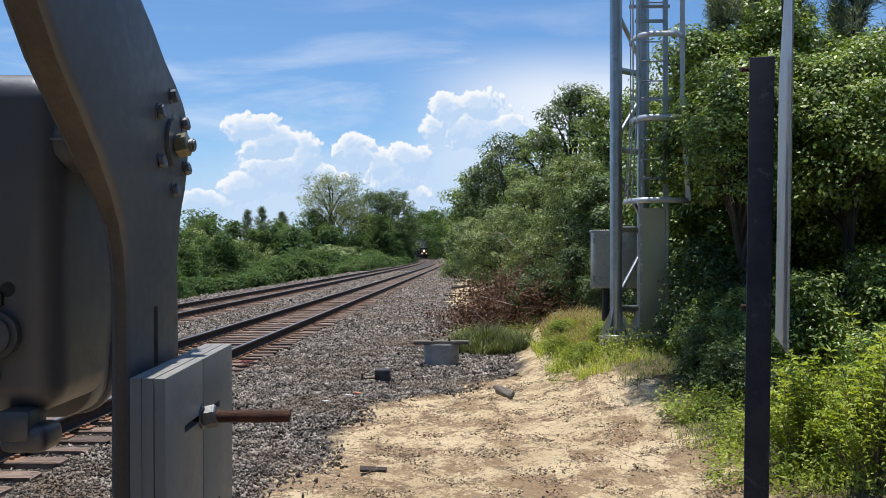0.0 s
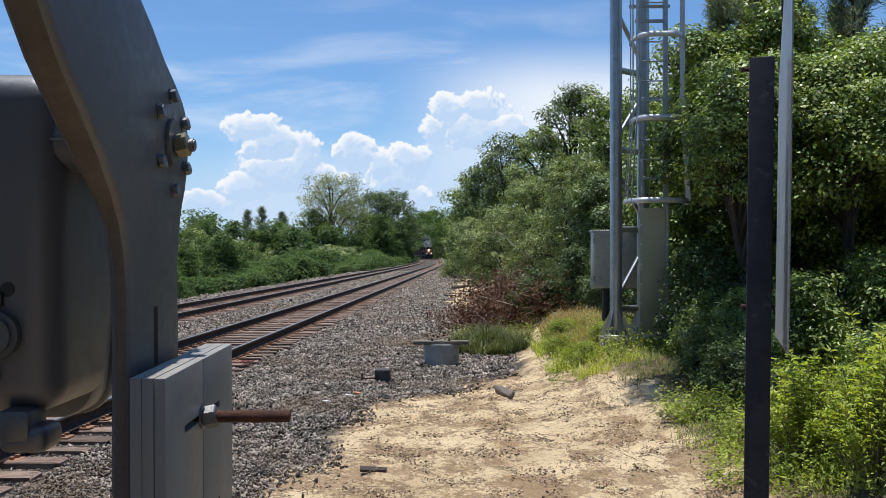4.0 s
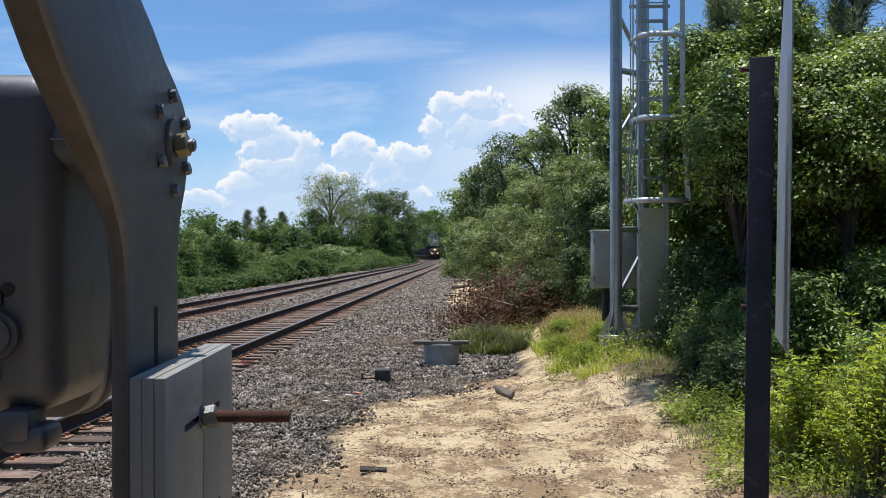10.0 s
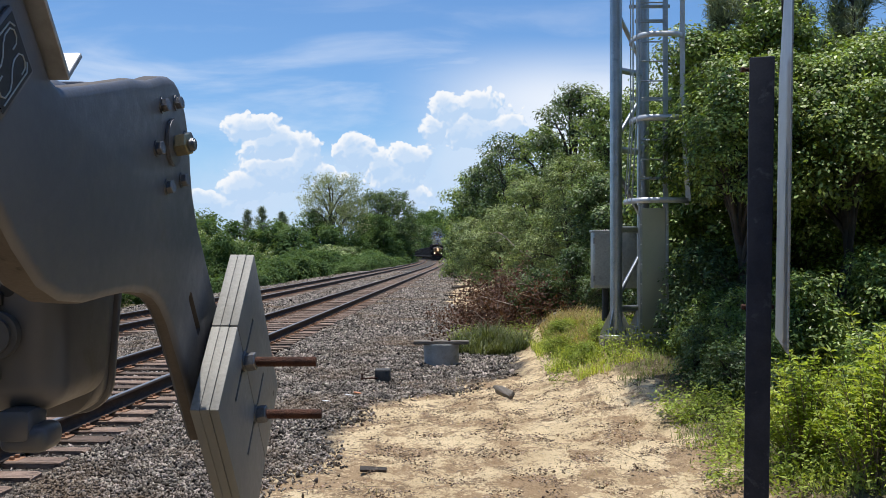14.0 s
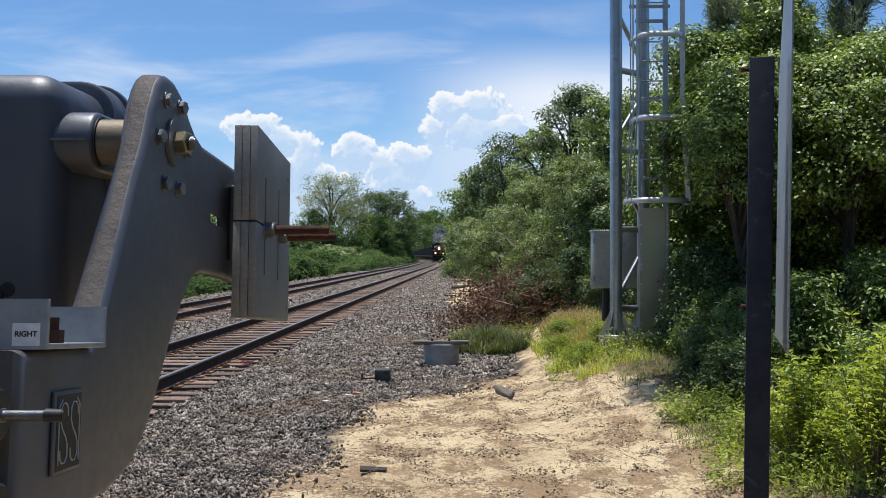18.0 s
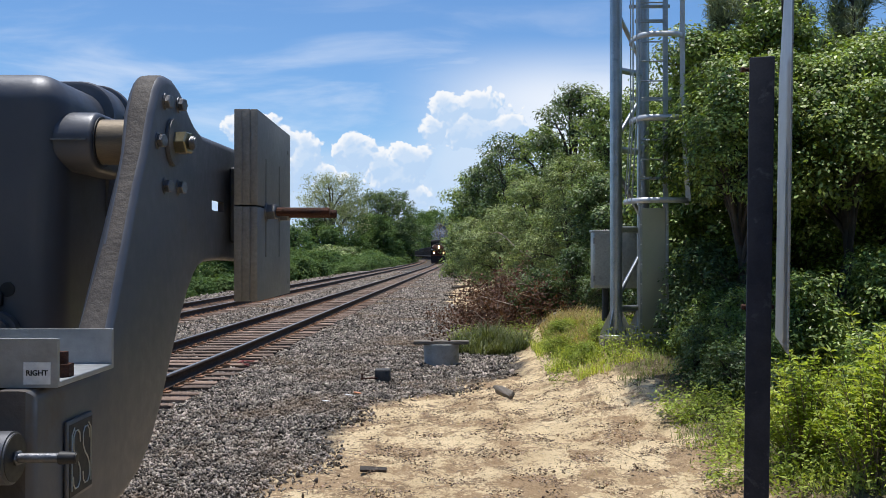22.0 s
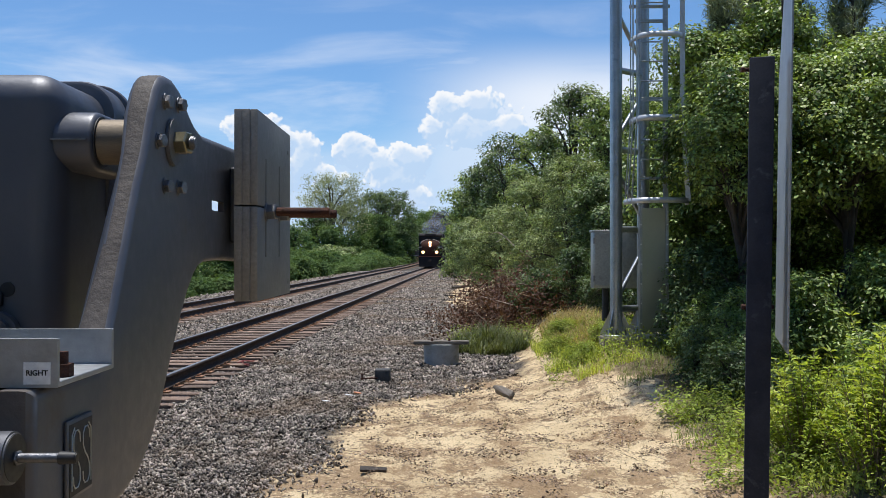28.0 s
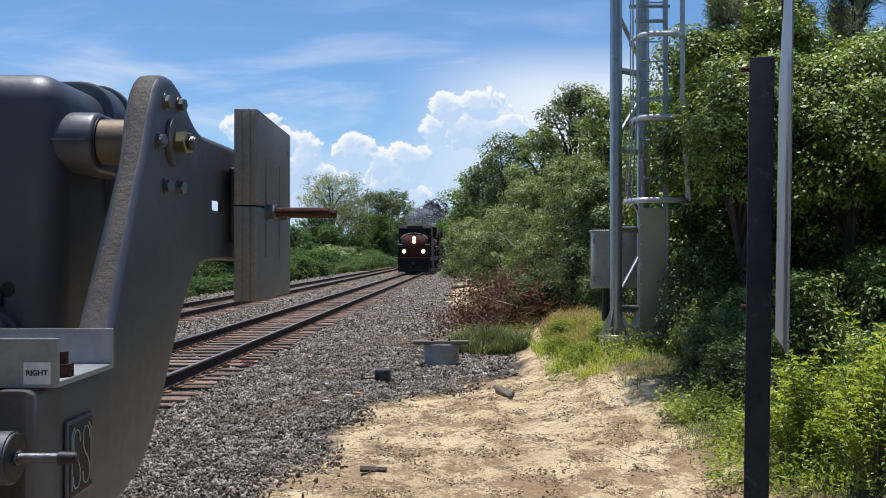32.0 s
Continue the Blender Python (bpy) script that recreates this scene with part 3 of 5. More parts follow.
def gate_arm():
    """The swinging part, modelled in its lowered position about the pivot."""
    g = thing("gate_arm_bracket", "grey cast gate arm bracket with counterweight plates and rusty threaded rods", "crossing gate arm", base)
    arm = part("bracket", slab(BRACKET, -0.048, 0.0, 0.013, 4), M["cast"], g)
    # the leg is a thinner casting than the lever
    for v in arm.data.vertices:
        if v.co.x < -0.024:
            v.co.x += 0.017 * float(smooth(v.co.y, 0.02, 0.16)) + 0.013 * float(smooth(v.co.z, -0.33, -0.12)) * (1 - 0.6 * float(smooth(v.co.z, -0.08, 0.04))) * (1 - float(smooth(v.co.y, 0.02, 0.16)))
    # the adjusting slot goes through a web that is thin from behind
    cut(arm, (box(-0.06, -0.007, 0.17, 0.42, -0.125, -0.04), box(-0.06, 0.02, 0.247, 0.338, -0.0925, -0.073, 0.004, 2)))
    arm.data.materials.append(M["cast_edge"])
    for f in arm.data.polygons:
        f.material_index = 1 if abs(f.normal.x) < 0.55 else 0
    part("washer", rod((0.0, 0, 0), (0.006, 0, 0), 0.037, sides=36, bevel=0.0015), M["cast"], g)
    part("pivot_nut", nut(0.006, 0.004, 0, 0.0185, 0.021), M["brass"], g, "yellow zinc pivot nut")
    part("pivot_stud", rod((0.027, 0.004, 0), (0.036, 0.004, 0), 0.0105, bevel=0.002), M["zinc"], g)
    for y, z in ((-0.071, -0.006), (-0.038, -0.070), (-0.036, 0.057), (0.035, -0.067), (0.035, 0.064), (0.074, 0.002)):
        part("bolt", rod((0, y, z), (0.002, y, z), 0.0125, sides=20, bm=nut(0.002, y, z, 0.0105, 0.009)), M["zinc"], g)
    # the pad behind the weights
    part("weight_pad", box(0.0, 0.0228, 0.385, 0.495, -0.15, 0.0, 0.004, 1), M["cast"], g)
    # counterweights: three layers of two half plates, each cut round its slots
    for x0 in (0.0230, 0.0382, 0.0534):
        x1 = x0 + 0.0148
        for low in (True, False):
            z0, z1 = (-0.263, -0.0815) if low else (-0.0785, 0.105)
            edge = 0.0022 if x0 > 0.05 else 0.0010
            plate = part("counterweight_plate", box(x0, x1, 0.324, 0.706, z0, z1, edge, 2), M["weight"], g)
            lo, hi = (-0.178, 0.0) if low else (-0.2, 0.018)
            cut(plate, [box(0.0, 0.1, c - 0.005, c + 0.005, lo, hi) for c in (0.407, 0.558)])
            # sunlight put into the colour of the near edge faces
            plate.data.materials.append(M["sunlit_edge"])
            for f in plate.data.polygons:
                f.material_index = 1 if f.normal.y < -0.7 and f.center.y < 0.33 else 0
    for y, z, far in ((0.407, -0.088, 0.196), (0.558, -0.085, 0.193)):
        part("threaded_rod", rod((0.005, y, z), (far, y, z), 0.0088, sides=20, bevel=0.001), M["rust"], g, "rusty threaded rod")
        part("clamp_washer", rod((0.068, y, z), (0.071, y, z), 0.018, sides=24), M["zinc"], g)
        part("nut", nut(0.071, y, z, 0.0165, 0.020), M["zinc"], g)
    for y, z in ((0.672, 0.06), (0.675, -0.235)):
        part("pin_hole", rod((0.0680, y, z), (0.0684, y, z), 0.006, sides=16), M["black"], g)
    part("cross_web", box(-0.62, -0.05, -0.455, -0.415, -0.505, -0.3115, 0.006, 2), M["cast"], g)
    # upturned channel that carries the arm, with its sticker and bolt
    ch = slab([(-0.455, -0.260), (-0.449, -0.260), (-0.449, -0.305), (-0.299, -0.305), (-0.299, -0.263), (-0.293, -0.263), (-0.293, -0.311), (-0.455, -0.311)], -0.70, 0.0163, 0.0008, 1)
    channel = part("arm_channel", ch, M["alu"], g, "bare aluminium channel")
    part("sticker", box(-0.0187, 0.0092, -0.4555, -0.455, -0.3074, -0.2845), M["white"], channel, "white sticker lettered RIGHT", smooth=0)
    curve = bpy.data.curves.new("lettering", "FONT")
    curve.body, curve.size, curve.align_x, curve.align_y = "RIGHT", 0.0078, "CENTER", "CENTER"
    curve.extrude = 0.0001
    curve.offset = 0.00022
    text = new("lettering", curve)
    curve.materials.append(M["ink"])
    text.parent = channel
    text.matrix_basis = pose(-0.0048, -0.4558, -0.2957, 90, 0, 0)
    part("channel_bolt", rod((0.002, -0.412, -0.305), (0.002, -0.412, -0.291), 0.013, sides=6, bm=rod((0.002, -0.412, -0.291), (0.002, -0.412, -0.278), 0.0075)), M["rust"], channel, "rusty bolt")
    # maker's plate: raised frame, dark field, two light curls
    mark = part("badge", box(0.0, 0.005, -0.402, -0.328, -0.446, -0.356, 0.003, 2), M["cast"], g)
    part("badge_field", box(0.005, 0.0056, -0.397, -0.333, -0.441, -0.361), M["ink"], mark, "dark badge field", smooth=0)
    for side in (-1, 1):
        oy, oz = -0.365 + side * 0.0135, -0.402
        curl = [(oy + 0.0095 * q, oz + 0.032 * p) for q, p in ((1, 0.55), (0.9, 0.85), (0.4, 1), (-0.4, 1), (-0.95, 0.8), (-0.95, 0.4), (-0.5, 0.15), (0.5, -0.15), (0.95, -0.4), (0.95, -0.8), (0.4, -1), (-0.4, -1), (-0.9, -0.85), (-1, -0.55))]
        stay = [(oy + side * 0.0135, oz - 0.033), (oy + side * 0.0135, oz + 0.029), (oy + side * 0.006, oz + 0.036)]
        for line in (curl, stay):
            o = new("badge_curl", wire([(0.0058, *q) for q in line], 0.0009))
            o.data.materials.append(M["cabinet"])
            o.parent = mark
    # bumper tubes with studs, beside the channel
    for y, z in ((-0.505, -0.372), (-0.497, -0.462)):
        tube = part("bumper_tube", rod((-0.55, y, z), (-0.004, y, z), 0.026, sides=36, bevel=0.002), M["cast"], g)
        part("bumper_face", rod((-0.004, y, z), (-0.0032, y, z), 0.0232, sides=32), M["black"], tube)
        part("stud", rod((-0.0032, y, z), (0.039, y, z), 0.005, sides=16, bm=nut(-0.0032, y, z, 0.0075, 0.004)), M["zinc"], tube)
        part("stud_cap", rod((0.039, y, z), (0.057, y, z), 0.0066, 0.0058, sides=16, bevel=0.001), M["black"], tube)
    return g


gate = gate_arm()


def gate_box():
    g = thing("gate_mechanism", "grey painted crossing gate machine on a steel mast", "gate mechanism", base)
    body = box(-0.75, -0.152, -0.055, 0.20, -0.412, 0.102, 0.048, 8)
    for v in body.verts:
        v.co.y = min(v.co.y, 0.136)
    part("housing", body, M["housing"], g)
    for name, shape in (("rear_cover", slab_y(rounded(-0.80, -0.136, -0.45, 0.122, 0.060), 0.135, 0.205, 0.008)), ("cover_rim", slab_y(rounded(-0.806, -0.130, -0.456, 0.128, 0.064), 0.205, 0.222, 0.004))):
        # the cover narrows towards its foot
        for v in shape.verts:
            if v.co.x > -0.35:
                v.co.x -= 0.034 * float(smooth(-v.co.z, -0.02, 0.36))
        part(name, shape, M["housing"], g)
    a = np.linspace(-math.pi / 2, math.pi / 2, 25)
    saddle = [(0.002 - 0.046 * math.cos(t), 0.046 * math.sin(t)) for t in a] + [(0.136, 0.046), (0.136, -0.046)]
    boss = part("shaft_boss", slab(saddle, -0.17, -0.107, 0.008, 4), M["housing"], g)
    part("seal", rod((-0.107, 0, 0), (-0.1055, 0, 0), 0.039, sides=40), M["black"], boss)
    part("main_shaft", rod((-0.14, 0, 0), (-0.06, 0, 0), 0.035, sides=40), M["shaft"], g, "bare machined shaft")
    lug = box(-0.235, -0.164, -0.07, 0.0, -0.466, -0.425, 0.014, 3)
    box(-0.235, -0.185, -0.075, -0.005, -0.45, -0.40, 0.012, 2, lug)
    part("bottom_lug", lug, M["housing"], g)
    part("latch_hole", rod((-0.226, -0.0565, -0.225), (-0.226, -0.054, -0.225), 0.011, sides=24), M["black"], g)
    part("latch_arm", box(-0.29, -0.231, -0.063, -0.054, -0.250, -0.228, 0.004, 2), M["black"], g)
    part("latch_knob", rod((-0.240, -0.08, -0.292), (-0.240, -0.05, -0.292), 0.036, sides=32, bevel=0.008), M["housing"], g)
    part("drain_bolt", rod((-0.248, -0.08, -0.352), (-0.248, -0.05, -0.352), 0.014, sides=6), M["zinc"], g)
    part("seam", box(-0.168, -0.116, -0.0470, -0.0435, -0.002, 0.001), M["zinc"], g)
    part("mast", rod((-0.55, 0.36, -2.13), (-0.55, 0.36, 1.2), 0.064, sides=32), M["galv"], g, "galvanised steel mast")
    part("mast_clamp", box(-0.65, -0.45, 0.255, 0.43, -0.25, -0.05, 0.012, 2), M["housing"], g)
    return g


gate_box()


# ---- sign post ----
def sign_post():
    g = thing("sign_post", "dark steel square post with a flat grey metal sign", "sign post")
    x, y = 1.092, 3.42
    b = box(-0.045, 0.045, -0.045, 0.045, 0.0, 2.71, 0.006, 2)
    for v in b.verts:
        v.co.x += 0.022 * (v.co.z - 1.5) / 1.5
    o = part("post", b, M["post"], g)
    o.matrix_basis = pose(x, y, -0.05, 0, 0, -18.5)
    # octagonal plate, its edge towards the standing point
    p = part("sign_panel", slab([(-0.19, 1.61), (0.34, 1.63), (0.34, 2.70), (0.06, 3.15), (-0.19, 3.4)], -0.003, 0.003, 0.0008, 1), M["alu"], g, "bare aluminium sign plate")
    p.matrix_basis = pose(x + 0.072, y + 0.01, -0.05, 0, 0.9, -14.3)
    for z in (1.72, 2.62):
        part("sign_bolt", rod((x - 0.055, y, z), (x + 0.06, y, z), 0.008, sides=10, bm=rod((x - 0.062, y, z), (x - 0.05, y, z), 0.010, sides=6)), M["rust"], g, "rusty bolt")


sign_post()


# ---- signal tower ----
def signal_tower():
    g = thing("signal_tower", "galvanised steel signal tower with caged ladder and steel panel", "signal tower")
    top = 11.0
    legs = ((2.318, 14.2, 0.097), (2.83, 14.65, 0.099))
    z0 = 0.62
    for x, y, r in legs:
        part("tower_leg", rod((x, y, z0), (x, y, top), r, sides=32), M["galv"], g)
        part("base_plate", box(x - 0.2, x + 0.2, y - 0.2, y + 0.2, z0, z0 + 0.03, 0.005, 1), M["galv"], g)
    (ax, ay, _), (bx, by, _) = legs
    for i, z in enumerate(np.arange(1.05, top, 1.265)):
        part("cross_brace", rod((ax, ay, z), (bx, by, z), 0.05, sides=16), M["galv"], g)
        u, w = ((ax, ay), (bx, by)) if i % 2 == 0 else ((bx, by), (ax, ay))
        part("diagonal_brace", rod((*u, z + 0.15), (*w, z + 0.95), 0.036, sides=16), M["galv"], g)
    for x, y, r in legs:
        for a in range(6):
            t = radians(60 * a + 20)
            gus = slab([(0.0, 0.03), (0.16, 0.03), (0.16, 0.06), (0.0, 0.42)], -0.006, 0.006)
            o = part("gusset", gus, M["galv"], g)
            o.matrix_basis = pose(x + math.cos(t + 1.5708) * r * 0.9, y + math.sin(t + 1.5708) * r * 0.9, z0, 0, 0, math.degrees(t))
            part("anchor_bolt", rod((x + 0.17 * math.cos(t), y + 0.17 * math.sin(t), z0 + 0.02), (x + 0.17 * math.cos(t), y + 0.17 * math.sin(t), z0 + 0.11), 0.014, sides=8), M["zinc"], g)
    # ladder: flat side rails, round rungs
    fx0, fx1, fy = 2.637, 3.04, 13.95
    part("ladder_rail", box(fx0 - 0.018, fx0 + 0.018, fy - 0.02, fy + 0.02, z0, top, 0.003, 1), M["galv"], g)
    part("ladder_rail", box(fx1 - 0.04, fx1 + 0.04, fy - 0.012, fy + 0.012, z0, top, 0.003, 1), M["galv"], g)
    for z in np.arange(0.95, top, 0.305):
        part("rung", rod((fx0, fy, z), (fx1, fy, z), 0.013, sides=10), M["galv"], g)
    for z, x0, x1 in ((5.78, fx0 - 0.15, fx1 + 0.08), (5.55, fx0 - 0.06, fx1), (4.34, fx0 - 0.13, fx1 + 0.1), (3.10, fx0 - 0.02, fx1)):
        part("ladder_bracket", box(x0, x1, fy + 0.02, fy + 0.06, z - 0.025, z + 0.025, 0.004, 1), M["cabinet"], g)
    # safety cage: hoops of flat bar with a broad front, upright flats along both flanks
    mx = (fx0 + fx1) / 2 + 0.03

    def hoop_at(a, w):
        return mx + w * math.copysign(abs(math.cos(a)) ** 0.55, math.cos(a)), fy - 0.62 * math.sin(a) ** 0.75

    for z in np.arange(2.72, top, 1.237):
        w = 0.475 if z < 3 else 0.385
        line = np.array([(*hoop_at(a, w), z) for a in np.linspace(0.0, np.pi, 33)])
        o = new("cage_hoop", mesh_of("cage_hoop", *sweep(line, [(-0.004, -0.042), (0.004, -0.042), (0.004, 0.042), (-0.004, 0.042)]), M["galv_bright"]))
        o.parent = g
    for a, wide in ((0.10, 0.014), (0.42, 0.034), (0.75, 0.014), (np.pi - 0.10, 0.012), (np.pi - 0.32, 0.014), (np.pi - 0.62, 0.014)):
        low, mid = Vector((*hoop_at(a, 0.475), 2.72)), Vector((*hoop_at(a, 0.385), 3.957))
        for p, q in ((low, mid), (mid, Vector((mid.x, mid.y, top)))):
            b = box(-wide, wide, -0.003, 0.003, 0.0, (q - p).length, 0.001, 1)
            o = part("cage_bar", b, M["galv_bright"], g)
            up = (q - p).normalized()
            across = Vector((0.9, -0.43 if a < 1.5 else 0.43, 0)).cross(up).normalized().cross(up) * -1
            o.matrix_basis = Matrix.Translation(p) @ Matrix((across, up.cross(across), up)).transposed().to_4x4()
    # folded panel over the lowest rungs, screwed to two side strips
    guard = part("climb_guard", box(fx0 + 0.03, fx1 - 0.012, fy - 0.06, fy - 0.045, 0.72, 2.63, 0.004, 1), M["panel"], g, "brushed steel anti-climb panel")
    for x in (fx0 + 0.012, fx1 + 0.012):
        part("side_strip", box(x - 0.02, x + 0.02, fy - 0.072, fy - 0.012, 0.60, 2.66, 0.003, 1), M["galv"], guard)
        for z in np.arange(0.85, 2.6, 0.305):
            part("screw", rod((x, fy - 0.082, z), (x, fy - 0.07, z), 0.011, sides=8), M["white"], guard)
    part("panel_lock", rod((2.90, fy - 0.07, 0.98), (2.90, fy - 0.058, 0.98), 0.034, sides=16), M["black"], guard)
    part("panel_handle", box(2.745, 2.757, fy - 0.072, fy - 0.06, 1.58, 1.71), M["cabinet"], guard)
    part("toe_plate", box(fx0, fx1, fy - 0.03, fy - 0.015, 0.60, 0.68, 0.003, 1), M["galv_bright"], guard)
    tagged(part("footing", box(2.08, 3.15, 13.92, 14.95, 0.2, z0, 0.02, 2), M["concrete"]), "pale concrete tower footing in the grass", "footing")
    c = thing("equipment_cabinet", "grey metal equipment cabinet on a dark pipe", "cabinet")
    part("body", box(2.13, 2.90, 15.45, 15.80, 1.33, 2.32, 0.012, 2), M["cabinet"], c)
    part("lid_rim", box(2.11, 2.92, 15.43, 15.82, 2.30, 2.335, 0.006, 1), M["cabinet"], c)
    part("door", box(2.15, 2.55, 15.437, 15.452, 1.37, 2.28, 0.005, 1), M["cabinet"], c)
    for z in (1.5, 2.15):
        part("hinge", rod((2.14, 15.44, z - 0.05), (2.14, 15.44, z + 0.05), 0.012, sides=8), M["zinc"], c)
    part("pipe", rod((2.36, 15.6, 0.3), (2.36, 15.6, 1.33), 0.06), M["black"], c)


signal_tower()


M["footing"] = material("pale_cast_concrete", ((0.30, 0.30, 0.29), (0.40, 0.39, 0.37)), 0.9, 0.0, 5.0, 0.4, 70.0, stain=((0.20, 0.18, 0.15), 4.0, 0.55, 0.75))
M["cinder"] = material("dark_concrete", ((0.05, 0.05, 0.052), (0.085, 0.083, 0.08)), 0.9, 0.0, 9.0, 0.5, 90.0)


def small_ground_things():
    g = thing("foundation_block", "concrete block foundation with a board laid across it", "foundation")
    b = rod((-0.5, 15.9, -0.12), (-0.5, 15.9, 0.335), 0.295, 0.318, 40, 0.014)
    for v in b.verts:
        v.co += 0.008 * Vector((noise.noise(v.co * 6), noise.noise(v.co * 6 + Vector((4, 0, 0))), 0))
    part("block", b, M["footing"], g)
    board = box(-0.485, 0.485, -0.09, 0.09, 0, 0.06, 0.006, 1)
    for v in board.verts:
        v.co.z += 0.008 * noise.noise(v.co * 3)
    o = part("board", board, M["timber"], g)
    o.matrix_basis = pose(-0.5, 15.75, 0.334, 0, -0.4, 2)
    for x in (-0.66, -0.36):
        part("anchor_stud", rod((x, 15.72, 0.38), (x, 15.72, 0.44), 0.014, sides=8, bm=rod((x, 15.72, 0.39), (x, 15.72, 0.412), 0.028, sides=6)), M["rust"], g, "rusty anchor stud")

    g = thing("marker_block", "small dark concrete block with a rusty bar through it", "concrete block")
    part("block", box(-1.45, -1.22, 13.6, 13.83, -0.06, 0.15, 0.012, 2), M["cinder"], g)
    part("bar", rod((-1.66, 13.6, 0.02), (-1.4, 13.6, 0.03), 0.012, bm=rod((-1.64, 13.6, 0.0), (-1.64, 13.6, 0.1), 0.012)), M["rust"], g)
    for name, words, mat, at, size in (("scrap", "pale broken board on the gravel", "white", (-1.88, 11.7, 0.02, 8, 10, 60), (0.14, 0.05, 0.01)), ("scrap", "orange plastic scrap on the gravel", "orange", (-1.56, 12.4, 0.02, 3, 8, 20), (0.10, 0.07, 0.015)),
                                       ("scrap", "pale broken board on the gravel", "white", (-1.64, 12.2, 0.02, 0, 5, 5), (0.13, 0.03, 0.01)), ("log", "short grey weathered log on the sand", "timber", (0.48, 12.3, 0.05, 0, 12, -52), (0.34, 0.11, 0.09)),
                                       ("log", "dark broken branch stump on the sand", "bark", (-0.87, 8.05, 0.0, 4, 5, 8), (0.24, 0.085, 0.04)), ("log", "small dark stick on the sand", "bark", (-1.18, 7.0, 0.0, 0, 2, 4), (0.12, 0.03, 0.025))):
        b = box(-size[0] / 2, size[0] / 2, -size[1] / 2, size[1] / 2, -size[2] / 2, size[2] / 2, size[2] * 0.25, 2)
        for v in b.verts:
            v.co += 0.45 * size[2] * Vector((noise.noise(v.co * 17), noise.noise(v.co * 19 + Vector((5, 0, 0))), noise.noise(v.co * 23)))
        x, y, z, rx, ry, rz = at
        o = tagged(part(name, b, M[mat]), words, name)
        o.matrix_basis = pose(x, y, float(land(x, y)) + z + 0.02, rx, ry, rz)
    r = random.Random(3)
    p, segs = Vector((-3.72, 15.0, 0.03)), []
    for _ in range(12):
        q = Vector((-3.8 + r.uniform(-0.28, 0.3), 15.2 + r.uniform(-0.5, 0.5), r.uniform(0.01, 0.10)))
        segs.append(p)
        p = p.lerp(q, 0.6)
    o = new("loose_cable", wire(segs, 0.007))
    o.data.materials.append(M["red"])
    tagged(o, "red bond cable lying beside the rail", "cable")


small_ground_things()


# ---- trees and shrubs ----
def clumps(lumps, n, leaf, tight=1.0, per=60, spread=2.6):
    """Leaf points on the outsides of small tufts, which sit on the shells of round lumps (m, 4)."""
    lumps = np.asarray(lumps)
    share = lumps[:, 3] ** 2
    k = max(1, n // per)
    pick = rng.choice(len(lumps), k, p=share / share.sum())
    d = unit(rng.normal(size=(k, 3)))
    d[:, 2] = np.where(d[:, 2] < -0.45, -d[:, 2], d[:, 2])
    r = lumps[pick, 3] * rng.uniform(0.55, 1.05, k) ** tight
    c = lumps[pick, :3] + d * r[:, None]
    size = leaf * spread * rng.uniform(0.55, 1.5, k)
    e = rng.normal(size=(k * per, 3))
    e[:, 2] += 0.35
    e = unit(e)
    off = e * np.repeat(size, per)[:, None] * rng.uniform(0.45, 1.0, (k * per, 1)) * (1.15, 1.15, 0.75)
    return np.repeat(c, per, 0) + off, e + 0.45 * np.repeat(d, per, 0)


def crown_lumps(height, width, start, count, seed, lean=0.0, shape=0.75):
    r = np.random.default_rng(seed)
    lumps = []
    for i in range(count):
        h = (i + 0.5) / count
        z = height * (start + (1 - start) * h)
        reach = width * 0.5 * (1 - abs(h - 0.35) ** 1.6 * 1.25) * shape
        a = i * 2.4 + r.uniform(-0.6, 0.6)
        q = max(0.12, reach) * r.uniform(0.35, 1.0)
        s = max(0.16 * width, 0.24 * width * (1.15 - 0.6 * h)) * r.uniform(0.8, 1.2)
        lumps.append((q * math.cos(a) + lean * h, q * math.sin(a), min(z, height - s * 0.85), s))
    return lumps


